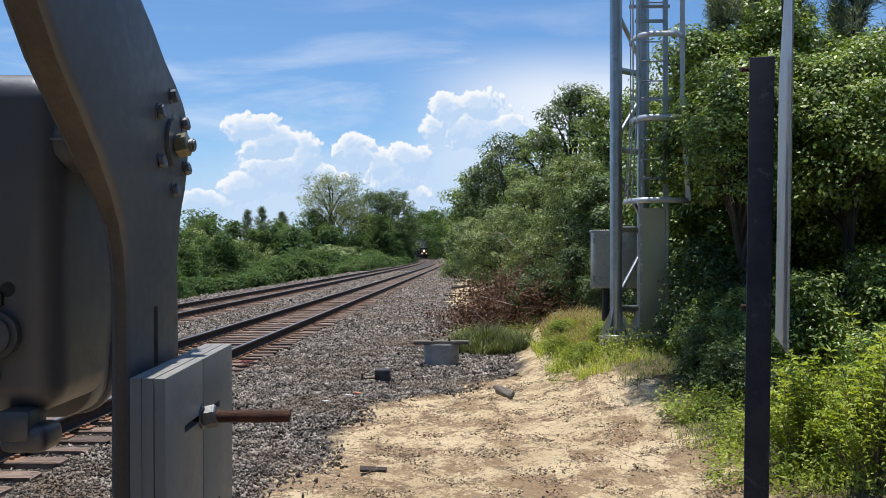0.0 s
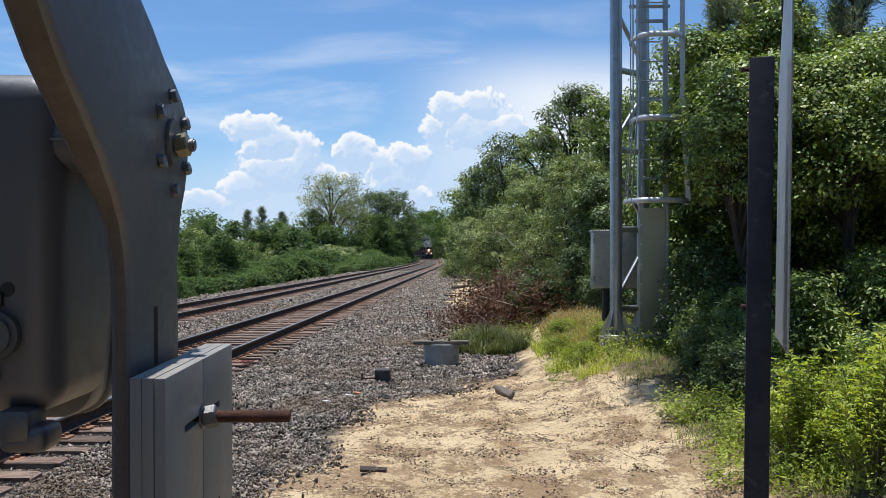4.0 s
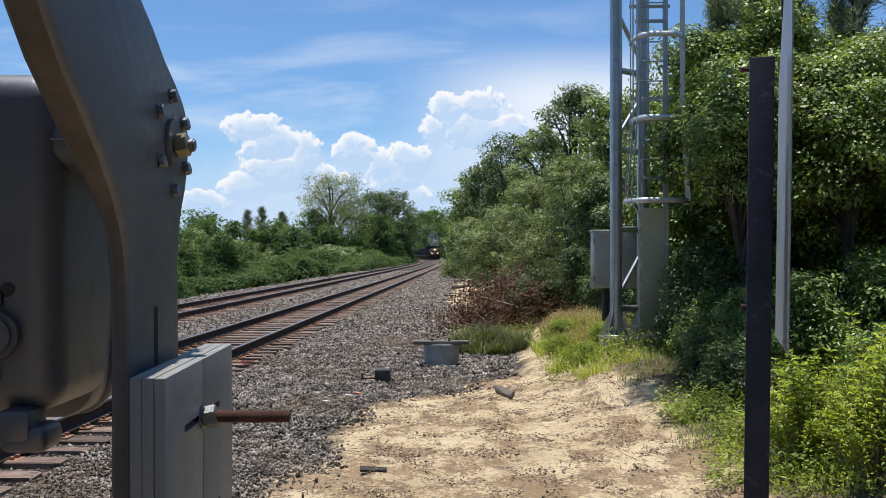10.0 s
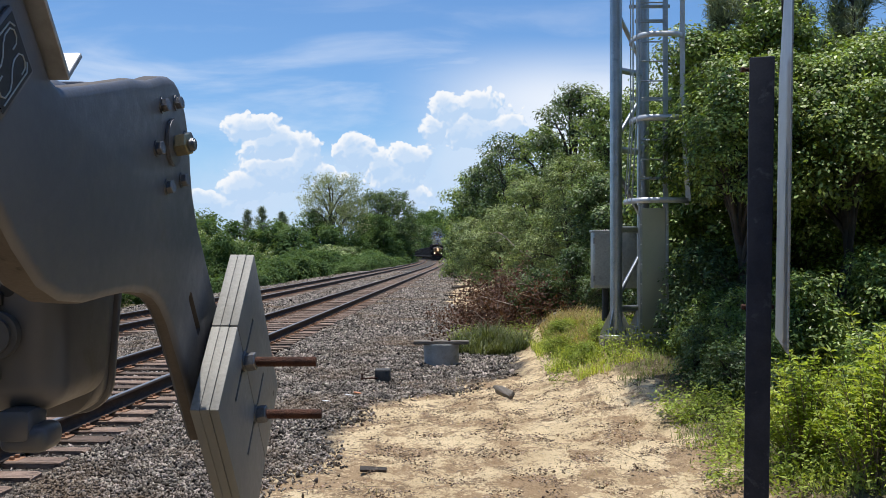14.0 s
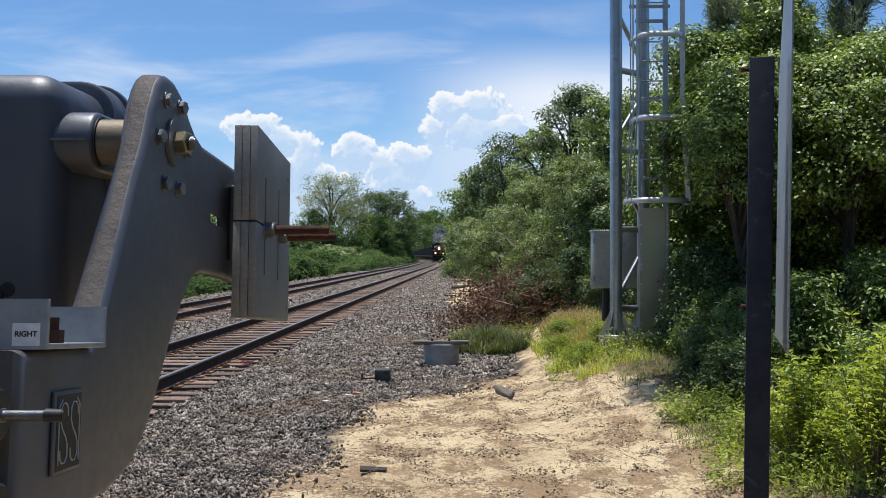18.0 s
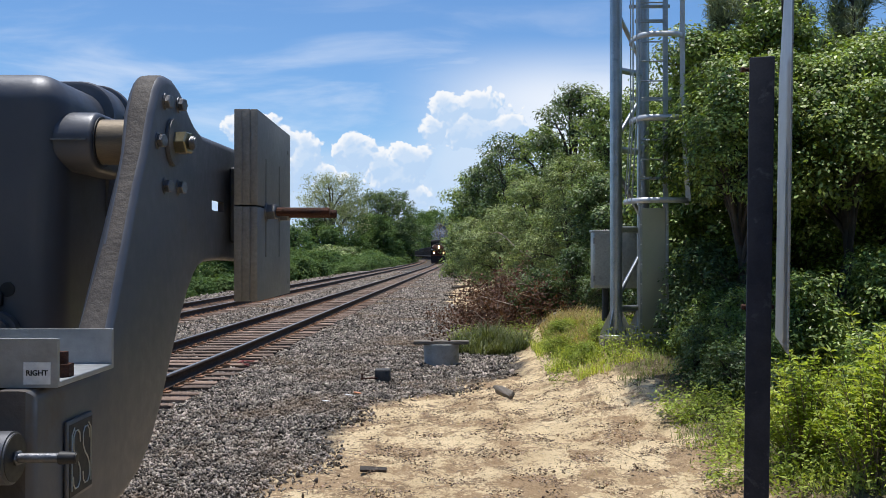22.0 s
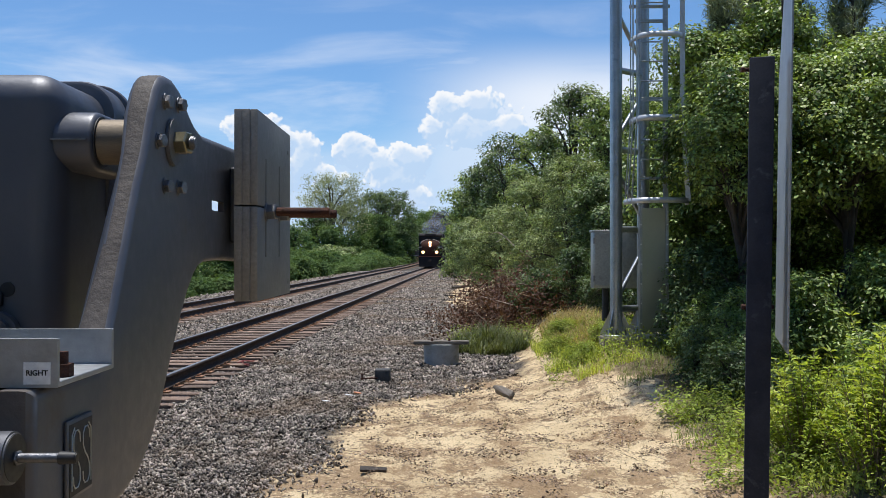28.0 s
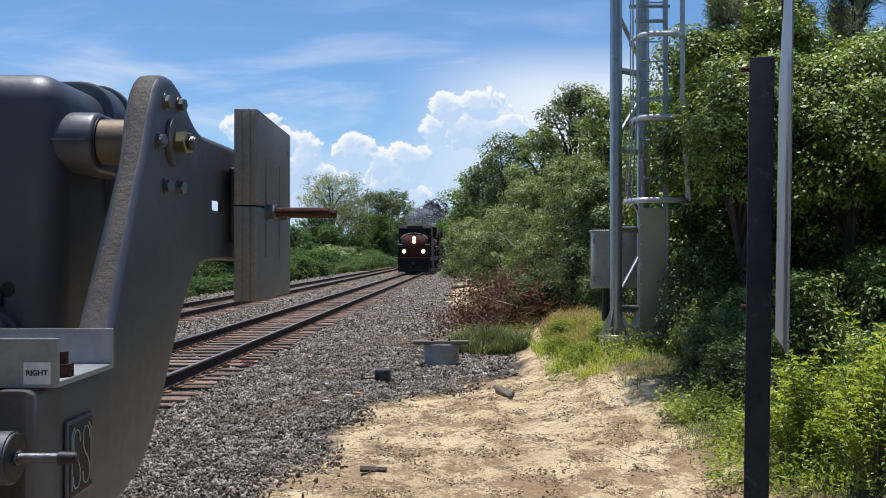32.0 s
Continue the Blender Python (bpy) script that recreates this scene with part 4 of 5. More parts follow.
def plant(name, at, height, width, mat, leaf, n, start=0.1, seed=1, label="", category="tree", group="", slim=0.55, count=16, tight=1.0, trunk=True, shape=0.75, droop=0.3, per=60, spread=2.6, bole=0.02, lean=(0.0, 0.0), fork=(0.45, 0.75)):
    x, y = at
    g = thing(name, label, category, pose(x, y, float(land(x, y)) - 0.03), group)
    lumps = [(a + lean[0], b + lean[1], c, d) for a, b, c, d in crown_lumps(height, width, start, count, seed, shape=shape)]
    if trunk:
        t = height * bole + 0.02
        segs, prev, top = [], Vector((0, 0, 0)), height * 0.8
        r = random.Random(seed)
        for i in range(5):
            nxt = Vector((r.uniform(-1, 1) * 0.03 * height, r.uniform(-1, 1) * 0.03 * height, top * (i + 1) / 5))
            segs.append((prev, nxt, t * (1 - 0.17 * i), t * (1 - 0.17 * (i + 1))))
            prev = nxt
        for lx, ly, lz, lr in lumps:
            z = lz * r.uniform(*fork)
            k = min(4, int(z / (top / 5)))
            f = z / (top / 5) - k
            p = Vector(segs[k][0]).lerp(Vector(segs[k][1]), f)
            e = Vector((lx, ly, lz))
            m = p.lerp(e, 0.5) + Vector((0, 0, 0.05 * height))
            segs += [(p, m, t * 0.42, t * 0.28), (m, e, t * 0.28, t * 0.1)]
            for _ in range(3):
                w = e + Vector((r.uniform(-1, 1), r.uniform(-1, 1), r.uniform(-0.3, 1))).normalized() * lr * 0.9
                segs.append((m.lerp(e, 0.7), w, t * 0.13, t * 0.04))
        o = new("trunk", mesh_of("trunk", *tubes(segs, 7), M["bark"], True))
        o.parent = g
    pts, out = clumps(lumps, n, leaf, tight, per, spread)
    pts[:, 2] = np.maximum(pts[:, 2], 0.02)
    o = new("crown", leaf_mesh("crown", pts, leaf, M[mat], out, droop, slim))
    o.parent = g
    return g


# (x, y, height, width, leaves, leaf length, count, where the crown begins)
RIGHT_TREES = [
    (4.35, 16.5, 5.4, 3.0, "leaf_mid", 0.085, 52000, 0.2), (5.35, 16.4, 5.7, 3.3, "leaf_mid", 0.085, 56000, 0.2), (6.8, 17.0, 5.1, 3.4, "leaf_mid", 0.085, 50000, 0.2), (7.2, 15.7, 4.8, 3.1, "leaf_mid", 0.085, 48000, 0.22),
    (8.5, 15.5, 4.9, 3.2, "leaf_mid", 0.09, 16000, 0.22), (4.15, 13.5, 4.3, 2.3, "leaf_mid", 0.072, 42000, 0.56), (5.4, 13.2, 4.3, 2.8, "leaf_mid", 0.072, 44000, 0.56), (6.9, 13.5, 4.2, 2.8, "leaf_mid", 0.072, 32000, 0.56), (3.85, 12.7, 3.7, 1.5, "leaf_mid", 0.055, 15000, 0.6), (5.7, 28, 6.6, 3.9, "leaf_mid", 0.11, 30000, 0.1), (5.2, 33, 7.2, 4.0, "leaf_mid", 0.12, 30000, 0.1), (4.4, 38, 8.5, 3.8, "leaf_dark", 0.13, 32000, 0.1),
    (3.6, 44, 7.7, 4.2, "leaf_mid", 0.14, 20000, 0.1), (2.4, 54, 8.6, 5.2, "leaf_dark", 0.16, 20000, 0.1), (1.1, 64, 8.6, 5.2, "leaf_dark", 0.18, 17000, 0.1), (-0.2, 80, 9.0, 4.8, "leaf_mid", 0.22, 13000, 0.1)]
RIGHT_SHRUBS = [
    (3.4, 30, 4.7, 3.6, "leaf_olive", 0.08, 32000), (2.6, 36, 4.5, 3.9, "leaf_olive", 0.09, 32000), (1.5, 44, 4.0, 4.0, "leaf_olive", 0.11, 22000), (0.3, 56, 4.1, 3.6, "leaf_olive", 0.15, 14000),
    (3.9, 26, 3.7, 2.9, "leaf_dark", 0.10, 18000), (-0.9, 72, 4.3, 2.9, "leaf_mid", 0.18, 10000), (4.4, 23.5, 3.7, 2.5, "leaf_dark", 0.10, 14000), (3.9, 17.6, 3.4, 2.2, "leaf_dark", 0.08, 14000),
    (4.8, 17.4, 3.7, 2.4, "leaf_dark", 0.08, 14000), (5.8, 17.4, 3.8, 2.5, "leaf_dark", 0.08, 14000), (7.0, 17.2, 3.8, 2.5, "leaf_dark", 0.08, 14000), (8.1, 17.0, 3.8, 2.5, "leaf_dark", 0.08, 10000), (5.2, 18.6, 4.4, 2.7, "leaf_dark", 0.1, 8000),
    (6.5, 18.8, 4.4, 2.7, "leaf_dark", 0.1, 8000)]
for i, (x, y, h, w, m, s, n, b) in enumerate(RIGHT_TREES):
    tree = plant("tree", (x, y), h, w, m, s, n, b, 11 + i, "leafy deciduous tree beside the track", "tree", "trackside trees", count=22, per=170 if s < 0.088 else 96, spread=4.6 if s < 0.088 else 3.4)
    if (x, y) == (7.2, 15.7):
        q = rng.normal(size=(1500, 3)) * (0.3, 0.2, 0.26) + (-0.7, -1.35, 3.6)
        o = new("dead_foliage", leaf_mesh("dead_foliage", q, 0.09, M["brown_leaf"], None, 0.4, 0.5))
        o.parent = tree
        tagged(o, "withered red-brown leaves", kind="stuff")
# a thin tall one leans out over the bank and shades it
plant("tree", (4.4, 12.2), 8.8, 3.2, "leaf_mid", 0.08, 7000, 0.76, 31, "thin tall tree leaning out over the bank", "tree", "trackside trees", count=14, per=84, spread=3.3, bole=0.006, lean=(-2.0, -0.1), fork=(0.84, 0.9))
for i, (x, y, h, w, m, s, n) in enumerate(RIGHT_SHRUBS):
    plant("shrub", (x, y), h, w, m, s, n, 0.06, 51 + i, "dense leafy shrub at the foot of the trees", "shrub", "trackside shrubs", count=16, slim=0.42 if m == "leaf_olive" else 0.55, per=52, spread=2.6)

LEFT_TREES = [
    (-26.0, 168, 17.4, 16.5, "leaf_pale", 0.3, 13000, 0.38), (-25.5, 178, 11.5, 10.0, "leaf_far", 0.36, 10000, 0.03), (-28.8, 168, 10.4, 9.6, "leaf_far", 0.5, 5000, 0.05), (-19.2, 200, 16.6, 22.0, "leaf_dark", 0.40, 26000, 0.12), (-17.4, 180, 10.0, 9.5, "leaf_far", 0.36, 12000, 0.03), (-22.0, 190, 10.5, 12.0, "leaf_far", 0.42, 11000, 0.03), (-15.5, 196, 8.5, 7.0, "leaf_far", 0.42, 8000, 0.03),
    (-25.0, 160, 7.6, 9.0, "leaf_far", 0.46, 5000, 0.03), (-18.0, 185, 8.0, 8.0, "leaf_far", 0.46, 5000, 0.03), (-44.7, 150, 8.1, 10.4, "leaf_far", 0.5, 4500, 0.03), (-39.0, 150, 8.1, 9.5, "leaf_far", 0.5, 4500, 0.03),
    (-33.3, 150, 7.6, 9.5, "leaf_far", 0.5, 4500, 0.03), (-52.0, 150, 7.9, 9.5, "leaf_far", 0.5, 4500, 0.03), (-28.6, 146, 7.0, 8.6, "leaf_far", 0.5, 4500, 0.03)]
for i, (x, y, h, w, m, s, n, b) in enumerate(LEFT_TREES):
    words = "tall thin-leaved tree with bare limbs showing" if m == "leaf_pale" else "green deciduous tree beyond the shrubs"
    plant("tree", (x, y), h, w, m, s, n, b, 111 + i, words, "tree", "trees beyond the line", count=20, per=22 if m == "leaf_pale" else 46, spread=3.4 if m == "leaf_pale" else 2.4)
k = 0
for y in np.concatenate([np.arange(37, 80, 3.4), np.arange(80, 215, 7.0)]):
    edge = float(track_x(y, FAR)) - 3.6
    big = 0.055 + y / 560
    for row, (off, h, w, n) in enumerate(((1.2, 1.3, 2.6, 7500), (4.0, 2.0 + 2.6 * max(0.0, 1 - y / 85), 3.4, 6500), (8.0, 2.6 + 4.0 * max(0.0, 1 - y / 85), 4.6, 5500))):
        k += 1
        if row == 2 and k % 2:
            continue
        f = 1.0 + 0.4 * math.sin(k * 2.3)
        plant("shrub", (edge - off + 0.8 * math.sin(k * 1.7), y + 1.3 * math.sin(k)), h * f, w * (1 + y / 300), "leaf_far" if k % 3 else "leaf_olive", big, n, 0.03, 300 + k,
              "bushy green shrub along the line", "shrub", "shrubs along the line", count=11, trunk=row == 0 and y < 60, per=44, spread=2.4)


def pine(at, height, width, seed, n=2600, needle=0.5, label="dark pine tree beyond the shrubs"):
    """A pine: whorls of drooping limbs with needle tufts."""
    x, y = at
    r = np.random.default_rng(seed)
    g = thing("pine_tree", label, "pine tree", pose(x, y, float(land(x, y))), "pines")
    segs = [(Vector((0, 0, 0)), Vector((0, 0, height)), height * 0.018, height * 0.004)]
    pts, out = [], []
    for i in range(13):
        z = height * (0.22 + 0.76 * i / 13)
        reach = width * 0.5 * (1 - i / 13.5) ** 0.8
        for a in r.uniform(0, 6.28, 5):
            e = Vector((reach * math.cos(a) * r.uniform(0.6, 1.1), reach * math.sin(a) * r.uniform(0.6, 1.1), z + reach * r.uniform(0.5, 1.2)))
            segs.append((Vector((0, 0, z)), e, height * 0.006, height * 0.002))
            t = r.uniform(0.35, 1.0, n // 65)
            pts.append(np.array([0, 0, z]) + t[:, None] * (np.array(e) - (0, 0, z)) + r.normal(size=(len(t), 3)) * needle * 0.22)
            out.append(np.tile(np.array([e.x, e.y, 0.6 * reach]), (len(t), 1)))
    o = new("trunk", mesh_of("trunk", *tubes(segs, 6), M["bark"], True))
    o.parent = g
    o = new("crown", leaf_mesh("crown", np.concatenate(pts), needle, M["needle"], None, -0.9, 0.06))
    o.parent = g


for i, (x, y, h, w) in enumerate(((-55, 220, 13.5, 6), (-51.5, 220, 14.2, 6.5), (-47, 225, 12.2, 7), (-45.5, 215, 12.6, 6), (-67, 220, 11.5, 7), (-72, 230, 12, 8))):
    pine((x, y), h, w, 500 + i, 5200, 0.8)
for i, (x, y, h, w) in enumerate(((6.6, 21, 8.1, 3.4), (7.7, 21.5, 8.6, 3.7), (8.9, 21, 8.2, 3.6), (5.9, 21.2, 7.6, 2.8), (10.2, 20.5, 8.0, 3.8))):
    pine((x, y), h, w, 520 + i, 17000, 0.27, "grey-green pine behind the broadleaf trees")


def far_woods():
    """Woods at the end of the view, beyond the bend, and all round to close the horizon; the ring behind the eye is
    added to block sky light.
    """
    pts, out = [], []
    r = np.random.default_rng(9)

    def clump_at(x, y, h, w, n, leaf):
        p, d = clumps(np.array(crown_lumps(h, w, 0.05, 10, int(r.integers(1e6)))), n, leaf)
        pts.append(p + (x, y, 0)), out.append(d)

    for y in np.arange(430, 700, 9.0):
        for off in (9, 17, 27):
            clump_at(float(track_x(y)) + off + r.uniform(-3, 3), y + r.uniform(-4, 4), r.uniform(17, 25) + 0.03 * (y - 430), 11, 1100, 1.0)
    for x in np.arange(-20, 30, 7.0):
        clump_at(x + r.uniform(-3, 3), 400 + r.uniform(-20, 60), r.uniform(16, 21), 11, 1000, 1.0)
    for x in np.arange(-330, -30, 9.0):
        clump_at(x + r.uniform(-4, 4), 290 + r.uniform(-40, 40) - 0.1 * x, r.uniform(10, 15), 13, 800, 1.1)
    for x in np.arange(16, 90, 7.0):
        clump_at(x, 34 + r.uniform(-4, 10), r.uniform(8, 11), 8, 900, 0.5)
    # unseen ring behind the eye, added to darken surfaces that face it
    for a in np.arange(0.1, 3.05, 0.1):
        clump_at(36 * math.cos(a), -36 * math.sin(a), r.uniform(17, 22), 11, 900, 0.9)
    o = new("far_woods", leaf_mesh("far_woods", np.concatenate(pts), 1.0, M["leaf_far"], np.concatenate(out), 0.2, 0.6))
    tagged(o, "hazy green woods closing the view, with an added unseen ring behind", "woods", kind="stuff")


far_woods()


# ---- weeds, grass, brush ----
def blades(name, spots, height, mat, label, per=1, width=0.008, category="grass"):
    """Grass blades bent outwards: spots (n, 3), heights (n,)."""
    n = len(spots)
    h = np.asarray(height).reshape(-1, 1) * rng.uniform(0.6, 1.2, (n, 1))
    a = rng.uniform(0, 6.283, n)
    d = np.stack([np.cos(a), np.sin(a), np.zeros(n)], 1)
    s = np.stack([-np.sin(a), np.cos(a), np.zeros(n)], 1) * width
    lean = rng.uniform(0.3, 1.3, (n, 1))
    mid, tip = spots + d * h * lean * 0.35 + (0, 0, 1) * h * 0.6, spots + d * h * lean + (0, 0, 1) * h * (1.15 - 0.4 * lean)
    v = np.stack([spots - s, spots + s, mid + s * 0.7, mid - s * 0.7, tip + s * 0.1, tip - s * 0.1], 1)
    f = np.array([(0, 1, 2, 3), (3, 2, 4, 5)])
    f = (f[None] + 6 * np.arange(n)[:, None, None]).reshape(-1, 4)
    return tagged(new(name, mesh_of(name, v.reshape(-1, 3), f, M[mat])), label, category, kind="stuff")


def field(n, x0, x1, y0, y1, patch=1.2, cut=0.0, seed=0):
    x, y = rng.uniform(x0, x1, n), rng.uniform(y0, y1, n)
    w = np.array([noise.noise(Vector((a / patch, b / patch, seed))) for a, b in zip(x, y)])
    keep = w > cut
    x, y = x[keep], y[keep]
    return np.stack([x, y, land(x, y) + lumps_of_sand(x, y)], 1)


def build_weeds():
    p = field(26000, 1.7, 7.0, 6.5, 17.5, 1.0, -0.12, 3.0)
    p = p[p[:, 0] > 2.25 + 0.3 * np.sin(p[:, 1] * 2.0)]
    blades("weedy_grass", p, (0.05 + 0.11 * rng.random(len(p)) ** 1.5) * (0.8 + 0.07 * (p[:, 1] - 7)), "grass", "tufted green weedy grass on the bank", width=0.0038)
    p = field(7000, 1.5, 2.6, 14.5, 20.0, 0.9, -0.2, 5.0)
    blades("dry_grass", p, 0.18 + 0.22 * rng.random(len(p)), "straw", "straw-coloured dry grass by the tower")
    p = field(8000, 1.2, 2.6, 12.4, 17.6, 0.5, 0.0, 6.0)
    blades("fresh_grass", p, (0.08 + 0.26 * rng.random(len(p)) ** 1.6) * np.where(p[:, 0] > 1.85, 0.45, 1.0), "fresh_grass", "fresh yellow-green grass at the edge of the sand", width=0.0055)
    # a mound of drooping grass beside the round footing
    a, q = rng.uniform(0, 6.283, 4200), rng.random(4200) ** 0.7
    x, y = 0.42 + 0.85 * q * np.cos(a), 18.4 + 1.2 * q * np.sin(a)
    blades("tall_grass", np.stack([x, y, land(x, y)], 1), 0.16 + 0.55 * (1 - 0.7 * q) * rng.random(4200), "mound_grass", "mound of drooping olive-green grass beside the footing", width=0.011)
    p = field(1500, -1.0, 2.4, 6.5, 14.0, 0.35, 0.42, 8.0)
    blades("sparse_grass", p, 0.06 + 0.06 * rng.random(len(p)), "straw", "sparse dry tufts on the sand", width=0.004)


M["mound_grass"] = material("drooping_grass", ((0.075, 0.10, 0.032), (0.17, 0.185, 0.07)), 0.6, 0.0, 1.0, translucent=0.3, island=0.45)
M["fresh_grass"] = material("fresh_grass", ((0.32, 0.38, 0.065), (0.52, 0.55, 0.12)), 0.6, 0.0, 1.0, translucent=0.4, island=0.4)
build_weeds()


def leafy_weeds():
    """Low leafy weeds between the bushes."""
    pts = []
    for x0, x1, y0, y1, n, h, patch, cut, seed in ((1.2, 3.2, 12.5, 17.5, 420, 0.30, 0.7, -0.05, 31.0), (2.2, 4.6, 6.6, 10.2, 420, 0.22, 0.8, -0.05, 37.0), (3.2, 8.0, 8.0, 16.0, 700, 0.45, 1.2, -0.2, 41.0), (-0.3, 1.4, 18.0, 21.0, 160, 0.35, 0.8, -0.1, 43.0)):
        p = field(n, x0, x1, y0, y1, patch, cut, seed)
        m = np.repeat(p, 26, 0)
        up = rng.random((len(m), 1)) ** 0.8
        m = m + rng.normal(size=m.shape) * (0.09, 0.09, 0.0) * (0.4 + up) + (0, 0, 1) * up * h * rng.uniform(0.5, 1.2, (len(m), 1))
        pts.append(m)
    at = np.concatenate(pts)
    o = new("leafy_weeds", leaf_mesh("leafy_weeds", at, 0.05, M["leaf_weed"], None, 0.0, 0.38))
    tagged(o, "low yellow-green leafy weeds on the bank", "weeds", kind="stuff")


M["leaf_weed"] = material("weed_leaf", ((0.19, 0.255, 0.045), (0.38, 0.44, 0.095)), 0.6, 0.0, 1.2, translucent=0.36, island=0.45, fine=0.05, spec=0.25)


def shaded_weeds():
    """Broad-leaved weeds up the bank."""
    p = field(900, 1.95, 4.2, 7.2, 10.4, 0.7, -0.15, 47.0)
    p = p[p[:, 0] > 2.25 + 0.25 * np.sin(p[:, 1] * 2.3) + 0.25 * smooth(p[:, 1], 9.0, 11.0)]
    m = np.repeat(p, 24, 0)
    up = rng.random((len(m), 1)) ** 0.8
    m = m + rng.normal(size=m.shape) * (0.08, 0.08, 0.0) * (0.4 + up) + (0, 0, 1) * up * 0.26 * rng.uniform(0.5, 1.3, (len(m), 1))
    o = new("broadleaf_weeds", leaf_mesh("broadleaf_weeds", m, 0.045, M["leaf_weed"], m - np.repeat(p, 24, 0) + (0, 0, 0.05), 0.0, 0.42))
    tagged(o, "green broad-leaved weeds up the bank", "weeds", kind="stuff")


shaded_weeds()
leafy_weeds()


def ground_litter():
    """Dead leaves, twigs and clods strewn over the sand."""
    p = field(30000, -1.4, 3.0, 6.0, 15.0, 0.45, 0.14, 12.0)
    p[:, 2] += 0.016
    at = p + rng.normal(size=p.shape) * 0.01
    o = new("leaf_litter", leaf_mesh("leaf_litter", at, 0.03, M["litter"], None, 0.0, 0.5, True))
    tagged(o, "dry brown leaf litter on the sand", "leaf litter", kind="stuff")
    p = field(1800, -1.5, 3.2, 6.3, 19.0, 0.7, -0.1, 15.0)
    a = rng.uniform(0, 6.28, len(p))
    d = np.stack([np.cos(a), np.sin(a), rng.uniform(-0.1, 0.35, len(p))], 1) * (0.03 + 0.14 * rng.random((len(p), 1)) ** 2)
    p[:, 2] += 0.012
    segs = [(u, v, 0.003, 0.0015) for u, v in zip(p, p + d)]
    tagged(new("twigs", mesh_of("twigs", *tubes(segs, 4), M["twig"])), "thin dry twigs scattered on the sand", "twigs", kind="stuff")
    p = field(9000, -1.6, 2.6, 6.0, 14.0, 0.5, 0.1, 21.0)
    o = stones("clods", np.column_stack([p[:, :2], p[:, 2] + 0.004]), 0.007 + 0.02 * rng.random(len(p)) ** 2, "small clods and pebbles on the sand")
    o.data.materials.clear()
    o.data.materials.append(M["clod"])


M["clod"] = material("sand_clod", ((0.20, 0.14, 0.088), (0.42, 0.31, 0.19)), 0.95, 0.0, 2.0, island=0.5)
ground_litter()


def shoot_bush(at, height, width, shoots, leaf, seed):
    """A bush of upright shoots, each with whorls of narrow leaves towards its tip."""
    x, y = at
    g = thing("bush", "bright yellow-green bush of leafy upright shoots", "bush", pose(x, y, float(land(x, y)) - 0.02), "bank bushes")
    r = np.random.default_rng(seed)
    segs, pts, out = [], [], []
    for i in range(shoots):
        a, q = r.uniform(0, 6.283), r.random() ** 0.6
        base = np.array([0.25 * width * q * math.cos(a), 0.25 * width * q * math.sin(a), 0.0])
        tip = np.array([0.52 * width * q * math.cos(a), 0.52 * width * q * math.sin(a), height * (1 - 0.38 * q * q) * r.uniform(0.45, 1.08)]) + r.normal(size=3) * (0.09, 0.09, 0.0)
        mid = (base + tip) / 2 + (0, 0, 0.06 * height)
        segs += [(Vector(base), Vector(mid), 0.006, 0.004), (Vector(mid), Vector(tip), 0.004, 0.002)]
        for t in np.linspace(0.35, 1.0, 12):
            p = mid + (tip - mid) * (t - 0.5) * 2 if t > 0.5 else base + (mid - base) * t * 2
            m = 6 if t > 0.9 else 4
            b = r.uniform(0, 6.283) + np.arange(m) * 6.283 / m
            o = np.stack([np.cos(b), np.sin(b), np.full(m, 0.45)], 1)
            pts.append(p + o * leaf * 0.12)
            out.append(o)
    o = new("woody_stem", mesh_of("woody_stem", *tubes(segs, 5), M["twig"]))
    o.parent = g
    tagged(o, kind="stuff")
    at, d = np.concatenate(pts), unit(np.concatenate(out) + r.normal(size=(len(np.concatenate(out)), 3)) * 0.3)
    n = len(at)
    size = leaf * r.uniform(0.6, 1.3, (n, 1))
    s = unit(np.cross(d, (0, 0, 1.0)) + r.normal(size=(n, 3)) * 0.25)
    up = np.cross(s, d)
    v = np.stack([at, at + d * size * 0.5 + s * size * 0.19 + up * size * 0.12, at + d * size - up * size * 0.12, at + d * size * 0.5 - s * size * 0.19 + up * size * 0.12], 1)
    o = new("leaves", mesh_of("leaves", v.reshape(-1, 3), np.arange(4 * n).reshape(-1, 4), M["leaf_bright"]))
    o.parent = g
    tagged(o, kind="stuff")
    return g


